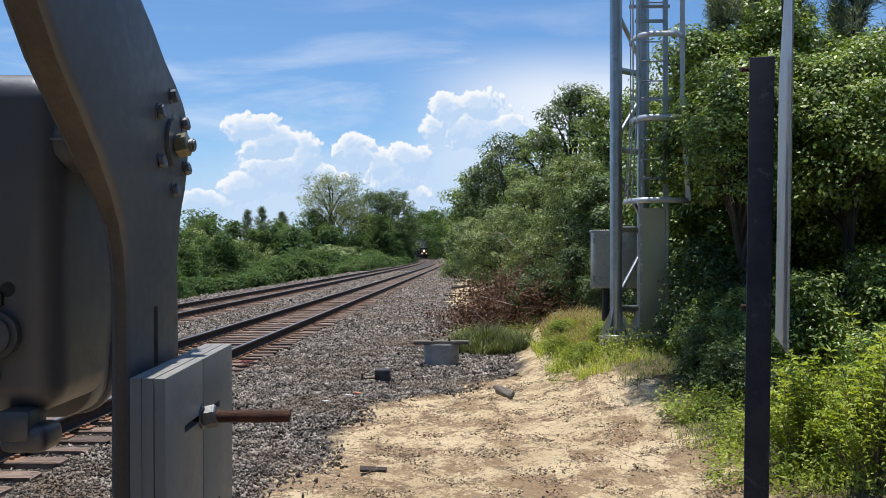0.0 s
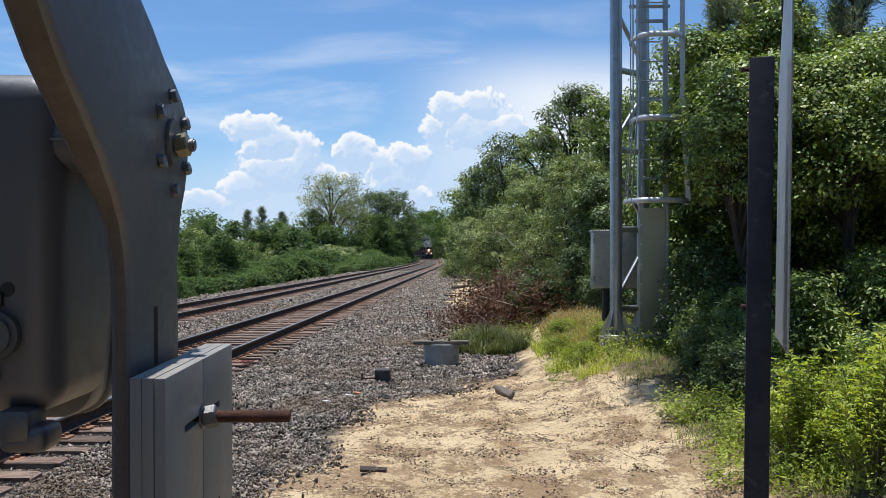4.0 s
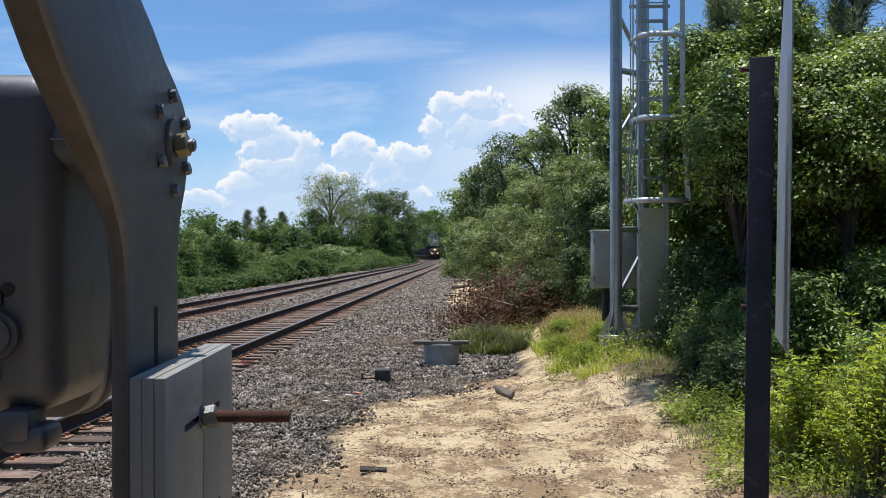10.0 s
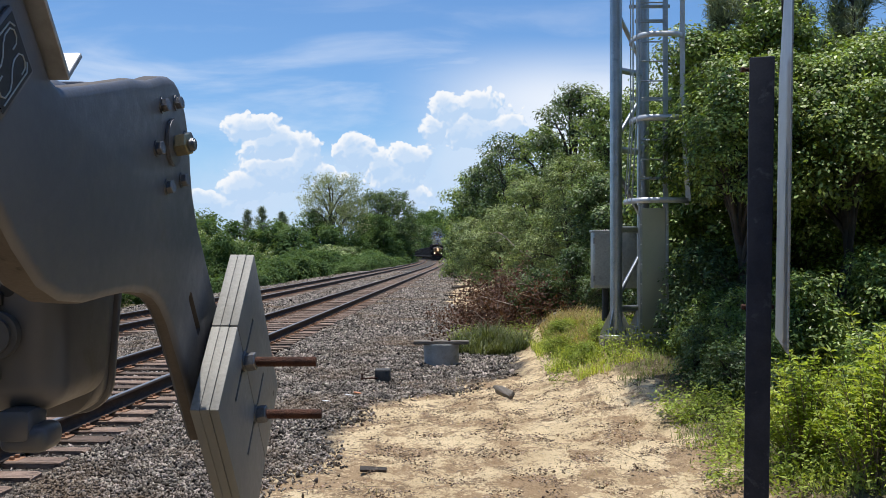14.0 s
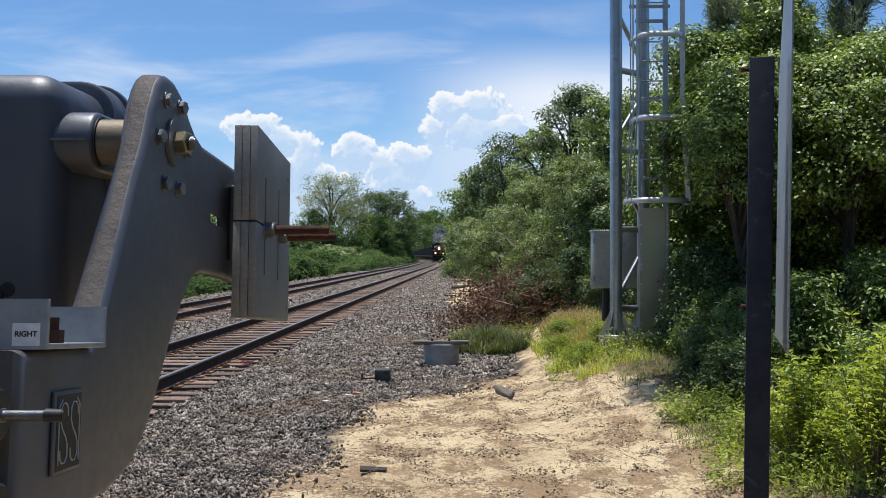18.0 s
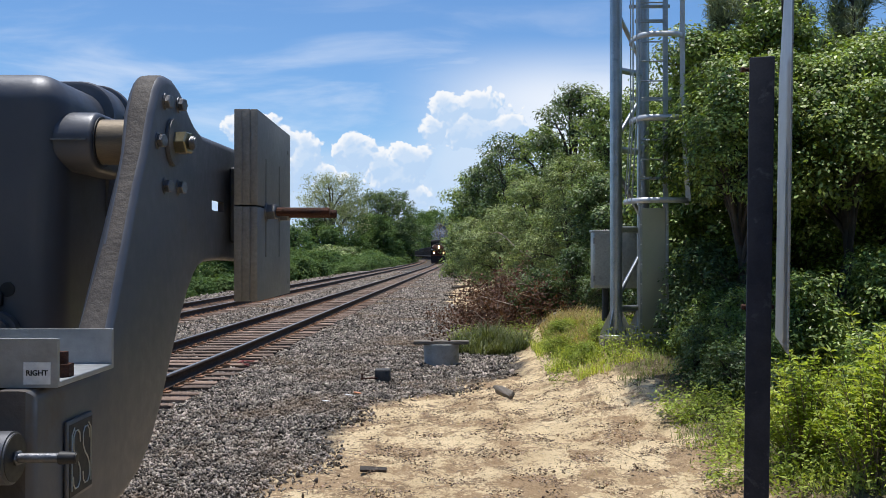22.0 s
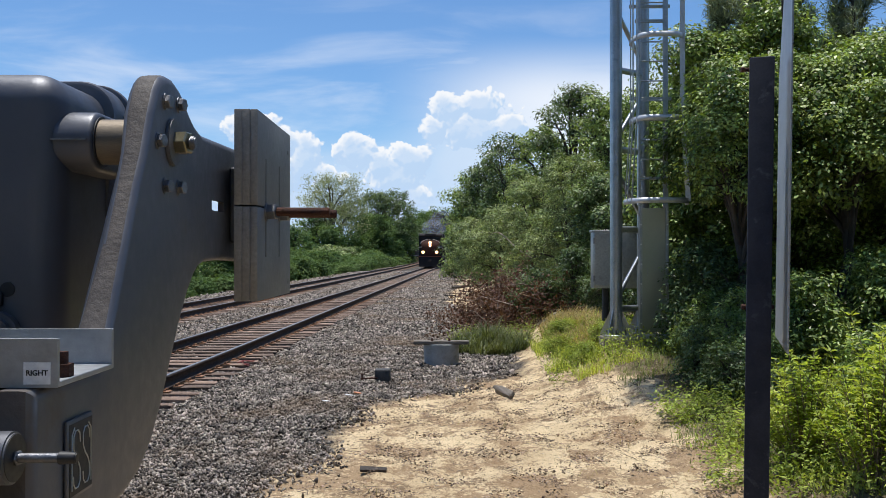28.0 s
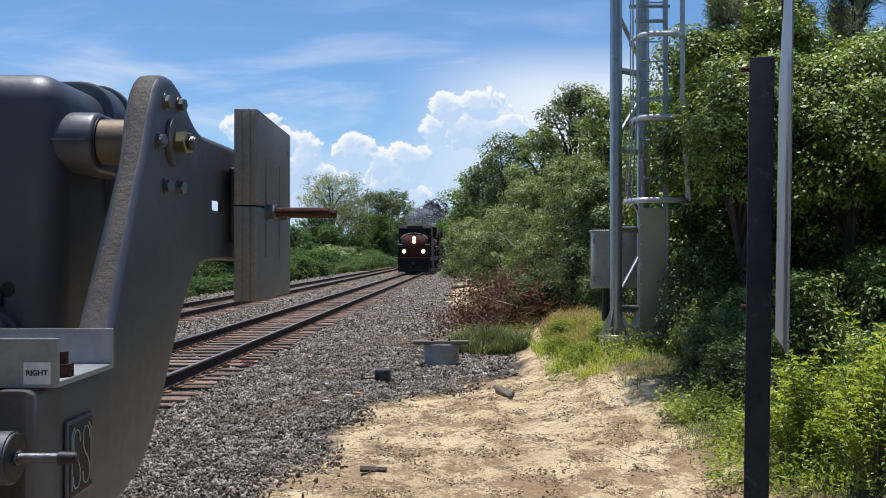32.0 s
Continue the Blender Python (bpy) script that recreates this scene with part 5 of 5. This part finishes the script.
for i, (x, y, h, w, n, s) in enumerate(((3.15, 6.9, 1.15, 0.9, 90, 0.06), (3.65, 7.3, 1.35, 1.2, 120, 0.06), (2.85, 7.7, 0.95, 0.7, 60, 0.055), (4.1, 7.9, 1.1, 1.0, 80, 0.06))):
    shoot_bush((x, y), h, w, n, s, 900 + i)
NEAR_BUSHES = [(2.95, 10.3, 0.62, 0.85, "leaf_dark", 0.045, 5000), (3.35, 9.6, 0.5, 0.7, "leaf_dark", 0.045, 4000), (2.8, 11.1, 0.75, 0.75, "leaf_dark", 0.045, 4000), (3.2, 11.0, 0.95, 0.9, "leaf_mid", 0.045, 5000), (3.6, 11.7, 1.1, 1.0, "leaf_mid", 0.05, 5000), (1.75, 22.0, 1.3, 1.4, "leaf_dark", 0.07, 7000), (2.5, 21.5, 1.6, 1.6, "leaf_dark", 0.07, 8000), (3.3, 20.6, 1.6, 1.5, "leaf_dark", 0.07, 7000), (3.1, 12.8, 0.6, 0.7, "leaf_mid", 0.05, 4000), (3.35, 12.4, 1.0, 1.0, "leaf_mid", 0.05, 8000), (3.75, 14.2, 1.7, 1.2, "leaf_dark", 0.06, 8000), (3.75, 12.7, 1.45, 1.3, "leaf_dark", 0.06, 8000), (4.4, 9.6, 0.9, 1.1, "leaf_mid", 0.05, 6000),
               (3.35, 10.6, 0.75, 1.0, "leaf_mid", 0.05, 6000), (4.2, 11.5, 1.3, 1.6, "leaf_mid", 0.07, 8000), (5.4, 12.0, 1.5, 1.7, "leaf_mid", 0.07, 8000), (6.4, 12.5, 1.6, 1.8, "leaf_mid", 0.07, 8000),
               (3.5, 13.2, 1.6, 1.3, "leaf_dark", 0.07, 8000), (4.3, 14.0, 1.6, 1.5, "leaf_mid", 0.08, 8000), (1.7, 16.4, 0.45, 0.7, "leaf_weed", 0.05, 5000), (1.55, 15.2, 0.3, 0.6, "leaf_weed", 0.045, 4000), (1.75, 13.7, 0.3, 0.6, "leaf_weed", 0.04, 4000), (2.2, 14.6, 0.4, 0.7, "leaf_weed", 0.045, 4000)]
for i, (x, y, h, w, m, s, n) in enumerate(NEAR_BUSHES):
    plant("bush", (x, y), h, w, m, s, n, 0.05, 700 + i, "yellow-green leafy bush on the bank" if m in ("leaf_bright", "leaf_weed") else "green leafy bush on the bank", "bush", "bank bushes", count=14, slim=0.3 if m == "leaf_weed" else 0.4, tight=1.0, per=34, spread=2.2)


def brush_pile():
    g = thing("brush_pile", "heap of cut branches with dead brown leaves", "brush pile", pose(1.0, 24.0, float(land(1.0, 24.0))))
    r = random.Random(4)
    segs = []
    for k in range(300):
        p = Vector((r.gauss(0.3, 0.75), r.gauss(0, 1.7), 0.0))
        p.z = r.uniform(0.0, 1.05) * math.exp(-((p.x - 0.45) / 1.1) ** 2)
        d = Vector((r.uniform(-1, 1), r.uniform(-1, 1), r.uniform(-0.15, 0.45))).normalized() * r.uniform(0.5, 1.6)
        segs.append((p, p + d, 0.014, 0.004))
        if k < 60:
            b = p + d * 0.5 + Vector((r.uniform(-0.1, 0.1), r.uniform(-0.1, 0.1), r.uniform(0, 0.15)))
            side = [(b, b + Vector((r.uniform(-0.4, 0.4), r.uniform(-0.4, 0.4), r.uniform(0.05, 0.4))), 0.008, 0.002) for _ in range(2)]
            o = new("branch", mesh_of("branch", *tubes([(p, b, 0.018, 0.012), (b, p + d, 0.012, 0.004)] + side, 6), M["twig"]))
            o.parent = g
    for p, q in (((0.55, -2.6, 0.15), (1.15, -2.9, 0.62)), ((-0.2, 2.0, 0.6), (0.9, 1.2, 1.5)), ((0.9, -1.5, 0.3), (1.3, -2.0, 0.1))):
        o = new("branch", mesh_of("branch", *tubes([(Vector(p), Vector(q), 0.028, 0.012)], 8), M["pale_twig"]))
        o.parent = g
        tagged(o, "pale barkless branch")
    o = new("twig_tangle", mesh_of("twig_tangle", *tubes(segs[60:], 5), M["twig"]))
    o.parent = g
    tagged(o, kind="stuff")
    c = np.array([(*(s[0].lerp(s[1], r.random())),) for s in segs for _ in range(75)])
    o = new("dead_foliage", leaf_mesh("dead_foliage", c + rng.normal(size=c.shape) * 0.09, 0.085, M["brown_leaf"], None, 0.4, 0.5))
    o.parent = g
    tagged(o, kind="stuff")


def dead_branch():
    g = thing("dead_branch", "pale leafless branch hanging out of the trackside shrubs", "branch")
    for name, line, r in (("limb", ((1.05, 33.4, 2.75), (1.32, 33.5, 2.58), (1.62, 33.6, 2.28), (1.95, 33.8, 2.02), (2.4, 34.4, 1.75)), 0.022), ("side_twig", ((1.32, 33.5, 2.58), (1.1, 33.3, 2.42), (0.95, 33.3, 2.36)), 0.011),
                          ("side_twig", ((1.05, 33.4, 2.75), (0.86, 33.3, 2.7), (0.7, 33.3, 2.55)), 0.009)):
        o = new(name, wire(line, r))
        o.data.materials.append(M["pale_twig"])
        o.parent = g


M["pale_twig"] = material("bare_branch", ((0.42, 0.38, 0.32), (0.52, 0.48, 0.42)), 0.8, 0.0, 6.0)
brush_pile()
dead_branch()


def fallen_log(p, q, r, seed):
    g = thing("fallen_log", "dark fallen log lying beside the ballast", "log", pose(p[0], p[1], -0.03), "fallen logs")
    d = Vector((q[0] - p[0], q[1] - p[1], 0.0))
    k = random.Random(seed)
    at = [d * (i / 6) + Vector((k.uniform(-0.1, 0.1), k.uniform(-0.1, 0.1), r + k.uniform(0, 0.06))) for i in range(7)]
    ring = [(r * math.cos(a) * (1 + 0.15 * math.sin(3 * a)), r * math.sin(a)) for a in np.linspace(0, 6.283, 9)[:-1]]
    o = new("log", mesh_of("log", *sweep(np.array([tuple(p) for p in at]), ring), M["bark"], True))
    o.parent = g
    for i in (2, 4):
        o = new("snag", mesh_of("snag", *tubes([(at[i], at[i] + Vector((k.uniform(-0.5, 0.5), k.uniform(-0.4, 0.4), k.uniform(0.2, 0.5))), r * 0.35, r * 0.1)], 6), M["bark"], True))
        o.parent = g


for i, (p, q, r) in enumerate((((-0.9, 49.5), (1.4, 55.0), 0.07), ((-1.2, 41.0), (-0.5, 40.0), 0.03), ((-0.6, 46.0), (0.5, 44.0), 0.035), ((-0.4, 36.0), (0.6, 37.5), 0.03))):
    fallen_log(p, q, r, 60 + i)


# ---- the train ----
M["loco_dark"] = material("loco_black", ((0.014, 0.012, 0.012), (0.024, 0.02, 0.019)), 0.75, 0.0, 1.0, spec=0.2, stain=((0.035, 0.028, 0.025), 2.0, 0.55, 0.75))
M["loco_nose"] = material("loco_nose_paint", ((0.034, 0.013, 0.009), (0.052, 0.019, 0.012)), 0.8, 0.0, 1.0, spec=0.15, stain=((0.04, 0.025, 0.02), 2.0, 0.5, 0.8))
M["loco_red"] = material("loco_orange", ((0.16, 0.04, 0.018), (0.21, 0.055, 0.024)), 0.4, 0.0, 1.0, stain=((0.12, 0.05, 0.03), 2.0, 0.55, 0.8))
M["hopper"] = material("hopper_steel", ((0.045, 0.042, 0.042), (0.085, 0.075, 0.07)), 0.7, 0.2, 0.8, stain=((0.12, 0.06, 0.04), 1.4, 0.55, 0.75))
M["pale_car"] = material("pale_car_paint", ((0.55, 0.55, 0.53), (0.65, 0.65, 0.63)), 0.6, 0.0, 0.8, stain=((0.35, 0.33, 0.30), 1.4, 0.55, 0.75))
M["glass"] = material("cab_glass", ((0.02, 0.025, 0.03), (0.03, 0.035, 0.04)), 0.06)
M["lamp"] = material("headlamp", ((1.0, 0.80, 0.50), (1.0, 0.82, 0.55)), 0.3, emit=9.0)
# emitting orange for the glow spread round the lamps
M["lamp_glow"] = material("lamp_glow_ring", ((1.0, 0.52, 0.22), (1.0, 0.55, 0.25)), 0.3, emit=2.2)
M["stripe"] = material("white_stripe", ((0.7, 0.7, 0.68), (0.78, 0.78, 0.76)), 0.5)


def truck(g, y, axles):
    """A bogie: frame and wheelsets, under the thing g."""
    for s in (-0.95, 0.95):
        part("truck_frame", box(s - 0.09, s + 0.09, y - axles * 0.95, y + axles * 0.95, 0.42, 0.72, 0.04, 1), M["loco_dark"], g)
    for i in range(axles):
        ay = y + (i - (axles - 1) / 2) * 1.9
        w = rod((-0.8, ay, 0.5), (-0.68, ay, 0.5), 0.5, sides=24, bm=rod((0.68, ay, 0.5), (0.8, ay, 0.5), 0.5, sides=24, bm=rod((-0.7, ay, 0.5), (0.7, ay, 0.5), 0.08)))
        part("wheelset", w, M["rail_side"], g)


def locomotive(label, lit):
    """Nose towards -y, its front at y = 0, rail top at z = 0."""
    g = thing("locomotive", label, "locomotive")
    part("frame", box(-1.5, 1.5, 0.6, 21.6, 1.05, 1.5, 0.04, 1), M["loco_dark"], g)
    pilot = slab([(0.0, 0.15), (0.5, 0.10), (0.75, 0.10), (0.75, 1.5), (0.25, 1.5), (0.2, 0.9)], -1.45, 1.45, 0.03, 1)
    part("pilot", pilot, M["loco_dark"], g)
    part("nose", slab([(0.75, 1.5), (2.6, 1.5), (2.6, 3.55), (1.5, 3.5), (0.95, 3.1), (0.8, 2.6)], -1.2, 1.2, 0.14, 3), M["loco_nose"], g, "dark red-brown nose")
    part("cab", slab([(2.3, 1.5), (4.9, 1.5), (4.9, 4.15), (4.6, 4.45), (2.7, 4.45), (2.35, 4.2), (2.2, 3.1)], -1.53, 1.53, 0.09, 2), M["loco_dark"], g)
    for x0, x1 in ((-1.2, -0.1), (0.1, 1.2)):
        o = part("windscreen", box(x0, x1, -0.01, 0.01, 0, 0.62, 0.005, 1), M["glass"], g)
        o.matrix_basis = pose(0, 2.245, 3.3, -7)
    part("long_hood", box(-1.0, 1.0, 4.9, 20.6, 1.5, 4.35, 0.14, 2), M["loco_dark"], g)
    part("radiator", box(-1.5, 1.5, 16.2, 20.2, 3.6, 4.72, 0.12, 2), M["loco_dark"], g)
    part("fuel_tank", box(-1.35, 1.35, 8.4, 13.2, 0.3, 1.05, 0.2, 2), M["loco_dark"], g)
    part("coupler", box(-0.16, 0.16, -0.35, 0.3, 0.72, 1.02, 0.05, 2), M["rail_side"], g)
    part("sill_stripe", box(-1.46, 1.46, 0.19, 0.21, 1.40, 1.46), M["loco_red"], g, "orange sill stripe")
    for x0, x1 in ((-1.5, -1.05), (1.05, 1.5)):
        part("number_light", box(x0, x1, 0.26, 0.29, 2.60, 2.67), M["stripe"], g)
    arch = [(Vector((1.25 * math.cos(a), 0.74, 3.05 + 0.62 * math.sin(a))), Vector((1.25 * math.cos(a + 0.31), 0.74, 3.05 + 0.62 * math.sin(a + 0.31))), 0.02, 0.02) for a in np.linspace(0.15, 2.7, 9)]
    o = new("nose_grab_iron", mesh_of("nose_grab_iron", *tubes(arch, 6), M["stripe"], True))
    o.parent = g
    for x in (-1.4, 1.4):
        part("handrail", rod((x, 0.3, 1.5), (x, 0.3, 2.6), 0.025, bm=rod((x, 0.3, 2.55), (x, 2.3, 2.55), 0.025)), M["loco_dark"], g)
        part("step", box(x - 0.22, x + 0.1, 0.3, 0.7, 0.35, 0.42, 0.01, 1), M["rail_side"], g)
        part("walkway", box(x - 0.35, x + 0.14, 0.75, 21.3, 1.48, 1.53), M["loco_dark"], g)
    part("visor", box(-1.5, 1.5, 1.95, 2.35, 4.06, 4.14, 0.02, 1), M["loco_dark"], g)
    part("number_board", box(-0.75, 0.75, 2.2, 2.3, 4.12, 4.36, 0.03, 1), M["loco_dark"], g)
    if lit:
        # each bulb sits on a wider glowing disc that imitates its bloom
        for z in (2.86, 3.20):
            lamp = part("headlight", rod((0, 0.62, z), (0, 0.9, z), 0.17), M["lamp_glow"], g, "lit headlight")
            part("bulb", rod((0, 0.59, z), (0, 0.615, z), 0.13), M["lamp"], lamp)
        for x in (-0.88, 0.88):
            lamp = part("ditch_light", rod((x, 0.14, 1.98), (x, 0.3, 1.98), 0.19), M["lamp_glow"], g, "lit ditch light")
            part("bulb", rod((x, 0.11, 1.98), (x, 0.135, 1.98), 0.12), M["lamp"], lamp)
            part("light_bracket", box(x - 0.13, x + 0.13, 0.3, 0.42, 1.48, 2.25, 0.02, 1), M["loco_dark"], g)
    truck(g, 4.2, 3), truck(g, 17.6, 3)
    return g


def hopper_car(paint="hopper", words="dark weathered open hopper car", lid=False):
    g = thing("hopper_car", words, "freight car", group="hopper cars of the train")
    shell = slab([(0.4, 1.5), (3.0, 0.9), (12.2, 0.9), (14.8, 1.5), (15.0, 3.9), (0.2, 3.9)], -1.5, 1.5, 0.03, 1)
    part("body", shell, M[paint], g)
    part("top_rim", box(-1.56, 1.56, 0.15, 15.05, 3.88, 4.02, 0.02, 1), M[paint], g)
    for y in np.arange(1.2, 14.6, 1.5):
        for s in (-1.5, 1.5):
            part("rib", box(s - 0.09, s + 0.09, y - 0.06, y + 0.06, 1.3, 3.9), M[paint], g, smooth=0)
    if lid:
        part("roof", slab([(0.2, 4.0), (15.0, 4.0), (14.8, 4.45), (0.4, 4.45)], -1.3, 1.3, 0.1, 2), M[paint], g)
    part("coupler", box(-0.14, 0.14, -0.5, 15.7, 0.75, 1.0), M["rail_side"], g)
    truck(g, 2.0, 2), truck(g, 13.2, 2)
    return g


def train_pose(front, length):
    y0, y1 = front, front + length
    x0, x1 = float(track_x(y0)), float(track_x(y1))
    return pose(x0, y0, 0.188, 0, 0, math.degrees(math.atan2(-(x1 - x0), y1 - y0)))


def exhaust_smoke():
    """Thin grey exhaust over the engines: faint rounded wisps, one thing that goes with the train."""
    m = bpy.data.materials.new("thin_smoke")
    m.use_nodes = True
    m.node_tree.nodes.clear()
    n = Nodes(m.node_tree)
    at = n.add("ShaderNodeTexCoord").outputs["Object"]
    thick = n.ramp(n.noise(at, 0.22, 2.0, 0.5), 0.34, 0.75, 0.0, 0.10)
    grey = n.add("ShaderNodeBsdfDiffuse", Color=(0.62, 0.65, 0.70, 1.0))
    mix = n.add("ShaderNodeMixShader", i0=thick, i1=n.add("ShaderNodeBsdfTransparent").outputs[0], i2=grey.outputs[0])
    m.node_tree.links.new(mix.outputs[0], n.add("ShaderNodeOutputMaterial").inputs[0])
    g = thing("exhaust_smoke", "thin grey exhaust smoke trailing over the locomotives", "smoke")
    r = random.Random(8)
    for i in range(9):
        b = bmesh.new()
        bmesh.ops.create_icosphere(b, subdivisions=4, radius=1.0)
        for v in b.verts:
            v.co *= 1.0 + 0.35 * noise.noise(v.co * 1.3 + Vector((i * 7, 0, 0))) + 0.15 * noise.noise(v.co * 3.1)
            v.co = Vector((v.co.x * (1.2 + 0.08 * i), v.co.y * 3.2, v.co.z * (0.7 + 0.1 * i)))
            v.co += Vector((0.6 * math.sin(i * 2.1) + 0.12 * i, 8.0 + 4.2 * i, 4.9 + 0.42 * i + r.uniform(-0.2, 0.3)))
        o = part("wisp", b, m, g)
        o.visible_shadow = False
    return g


TRAIN = []
lead = locomotive("dark orange and black diesel locomotive with lit headlights", True)
TRAIN.append((lead, 0.0, 22.0))
TRAIN.append((exhaust_smoke(), 0.0, 22.0))
second = locomotive("black trailing diesel locomotive behind the lead unit", False)
TRAIN.append((second, 23.0, 22.0))
first = hopper_car()
TRAIN.append((first, 46.0, 15.2))
for i in range(1, 19):
    TRAIN.append((copy_thing(first, pose(0, 500 + i, 0)), 46.0 + 16.2 * i, 15.2))
covered = hopper_car("pale_car", "pale covered hopper car of the train", True)
TRAIN.append((covered, 46.0 + 16.2 * 19, 15.2))
for i in range(20, 25):
    TRAIN.append((copy_thing(covered, pose(0, 500 + i, 0)), 46.0 + 16.2 * i, 15.2))

ARM_ROWS = [(0, -89.0), (10.6, -89.0), (11, -88.2), (11.5, -82.0), (12, -75.1), (12.5, -67.8), (13, -61.0), (13.5, -54.8), (14, -48.5), (14.5, -42.3), (15.5, -29.4), (16.5, -17.5), (17, -12.9), (17.5, -8.6), (18, -5.2), (18.5, -2.6),
            (19, -0.8), (19.5, 0.0), (20, 0.0), (32, 0.0)]
TRAIN_ROWS = [(0.0, 375.0), (4.0, 336.0), (8.0, 297.5), (12.0, 259.5), (16.0, 222.5), (20.0, 186.0), (24.0, 150.0), (28.0, 115.0), (30.0, 98.0), (32.0, 81.2)]


def motions():
    walk(gate, [(t, pose(*GATE, a, 0, GATE_TURN)) for t, a in ARM_ROWS])
    for car, back, length in TRAIN:
        walk(car, [(t, train_pose(y + back, length)) for t, y in TRAIN_ROWS])


motions()
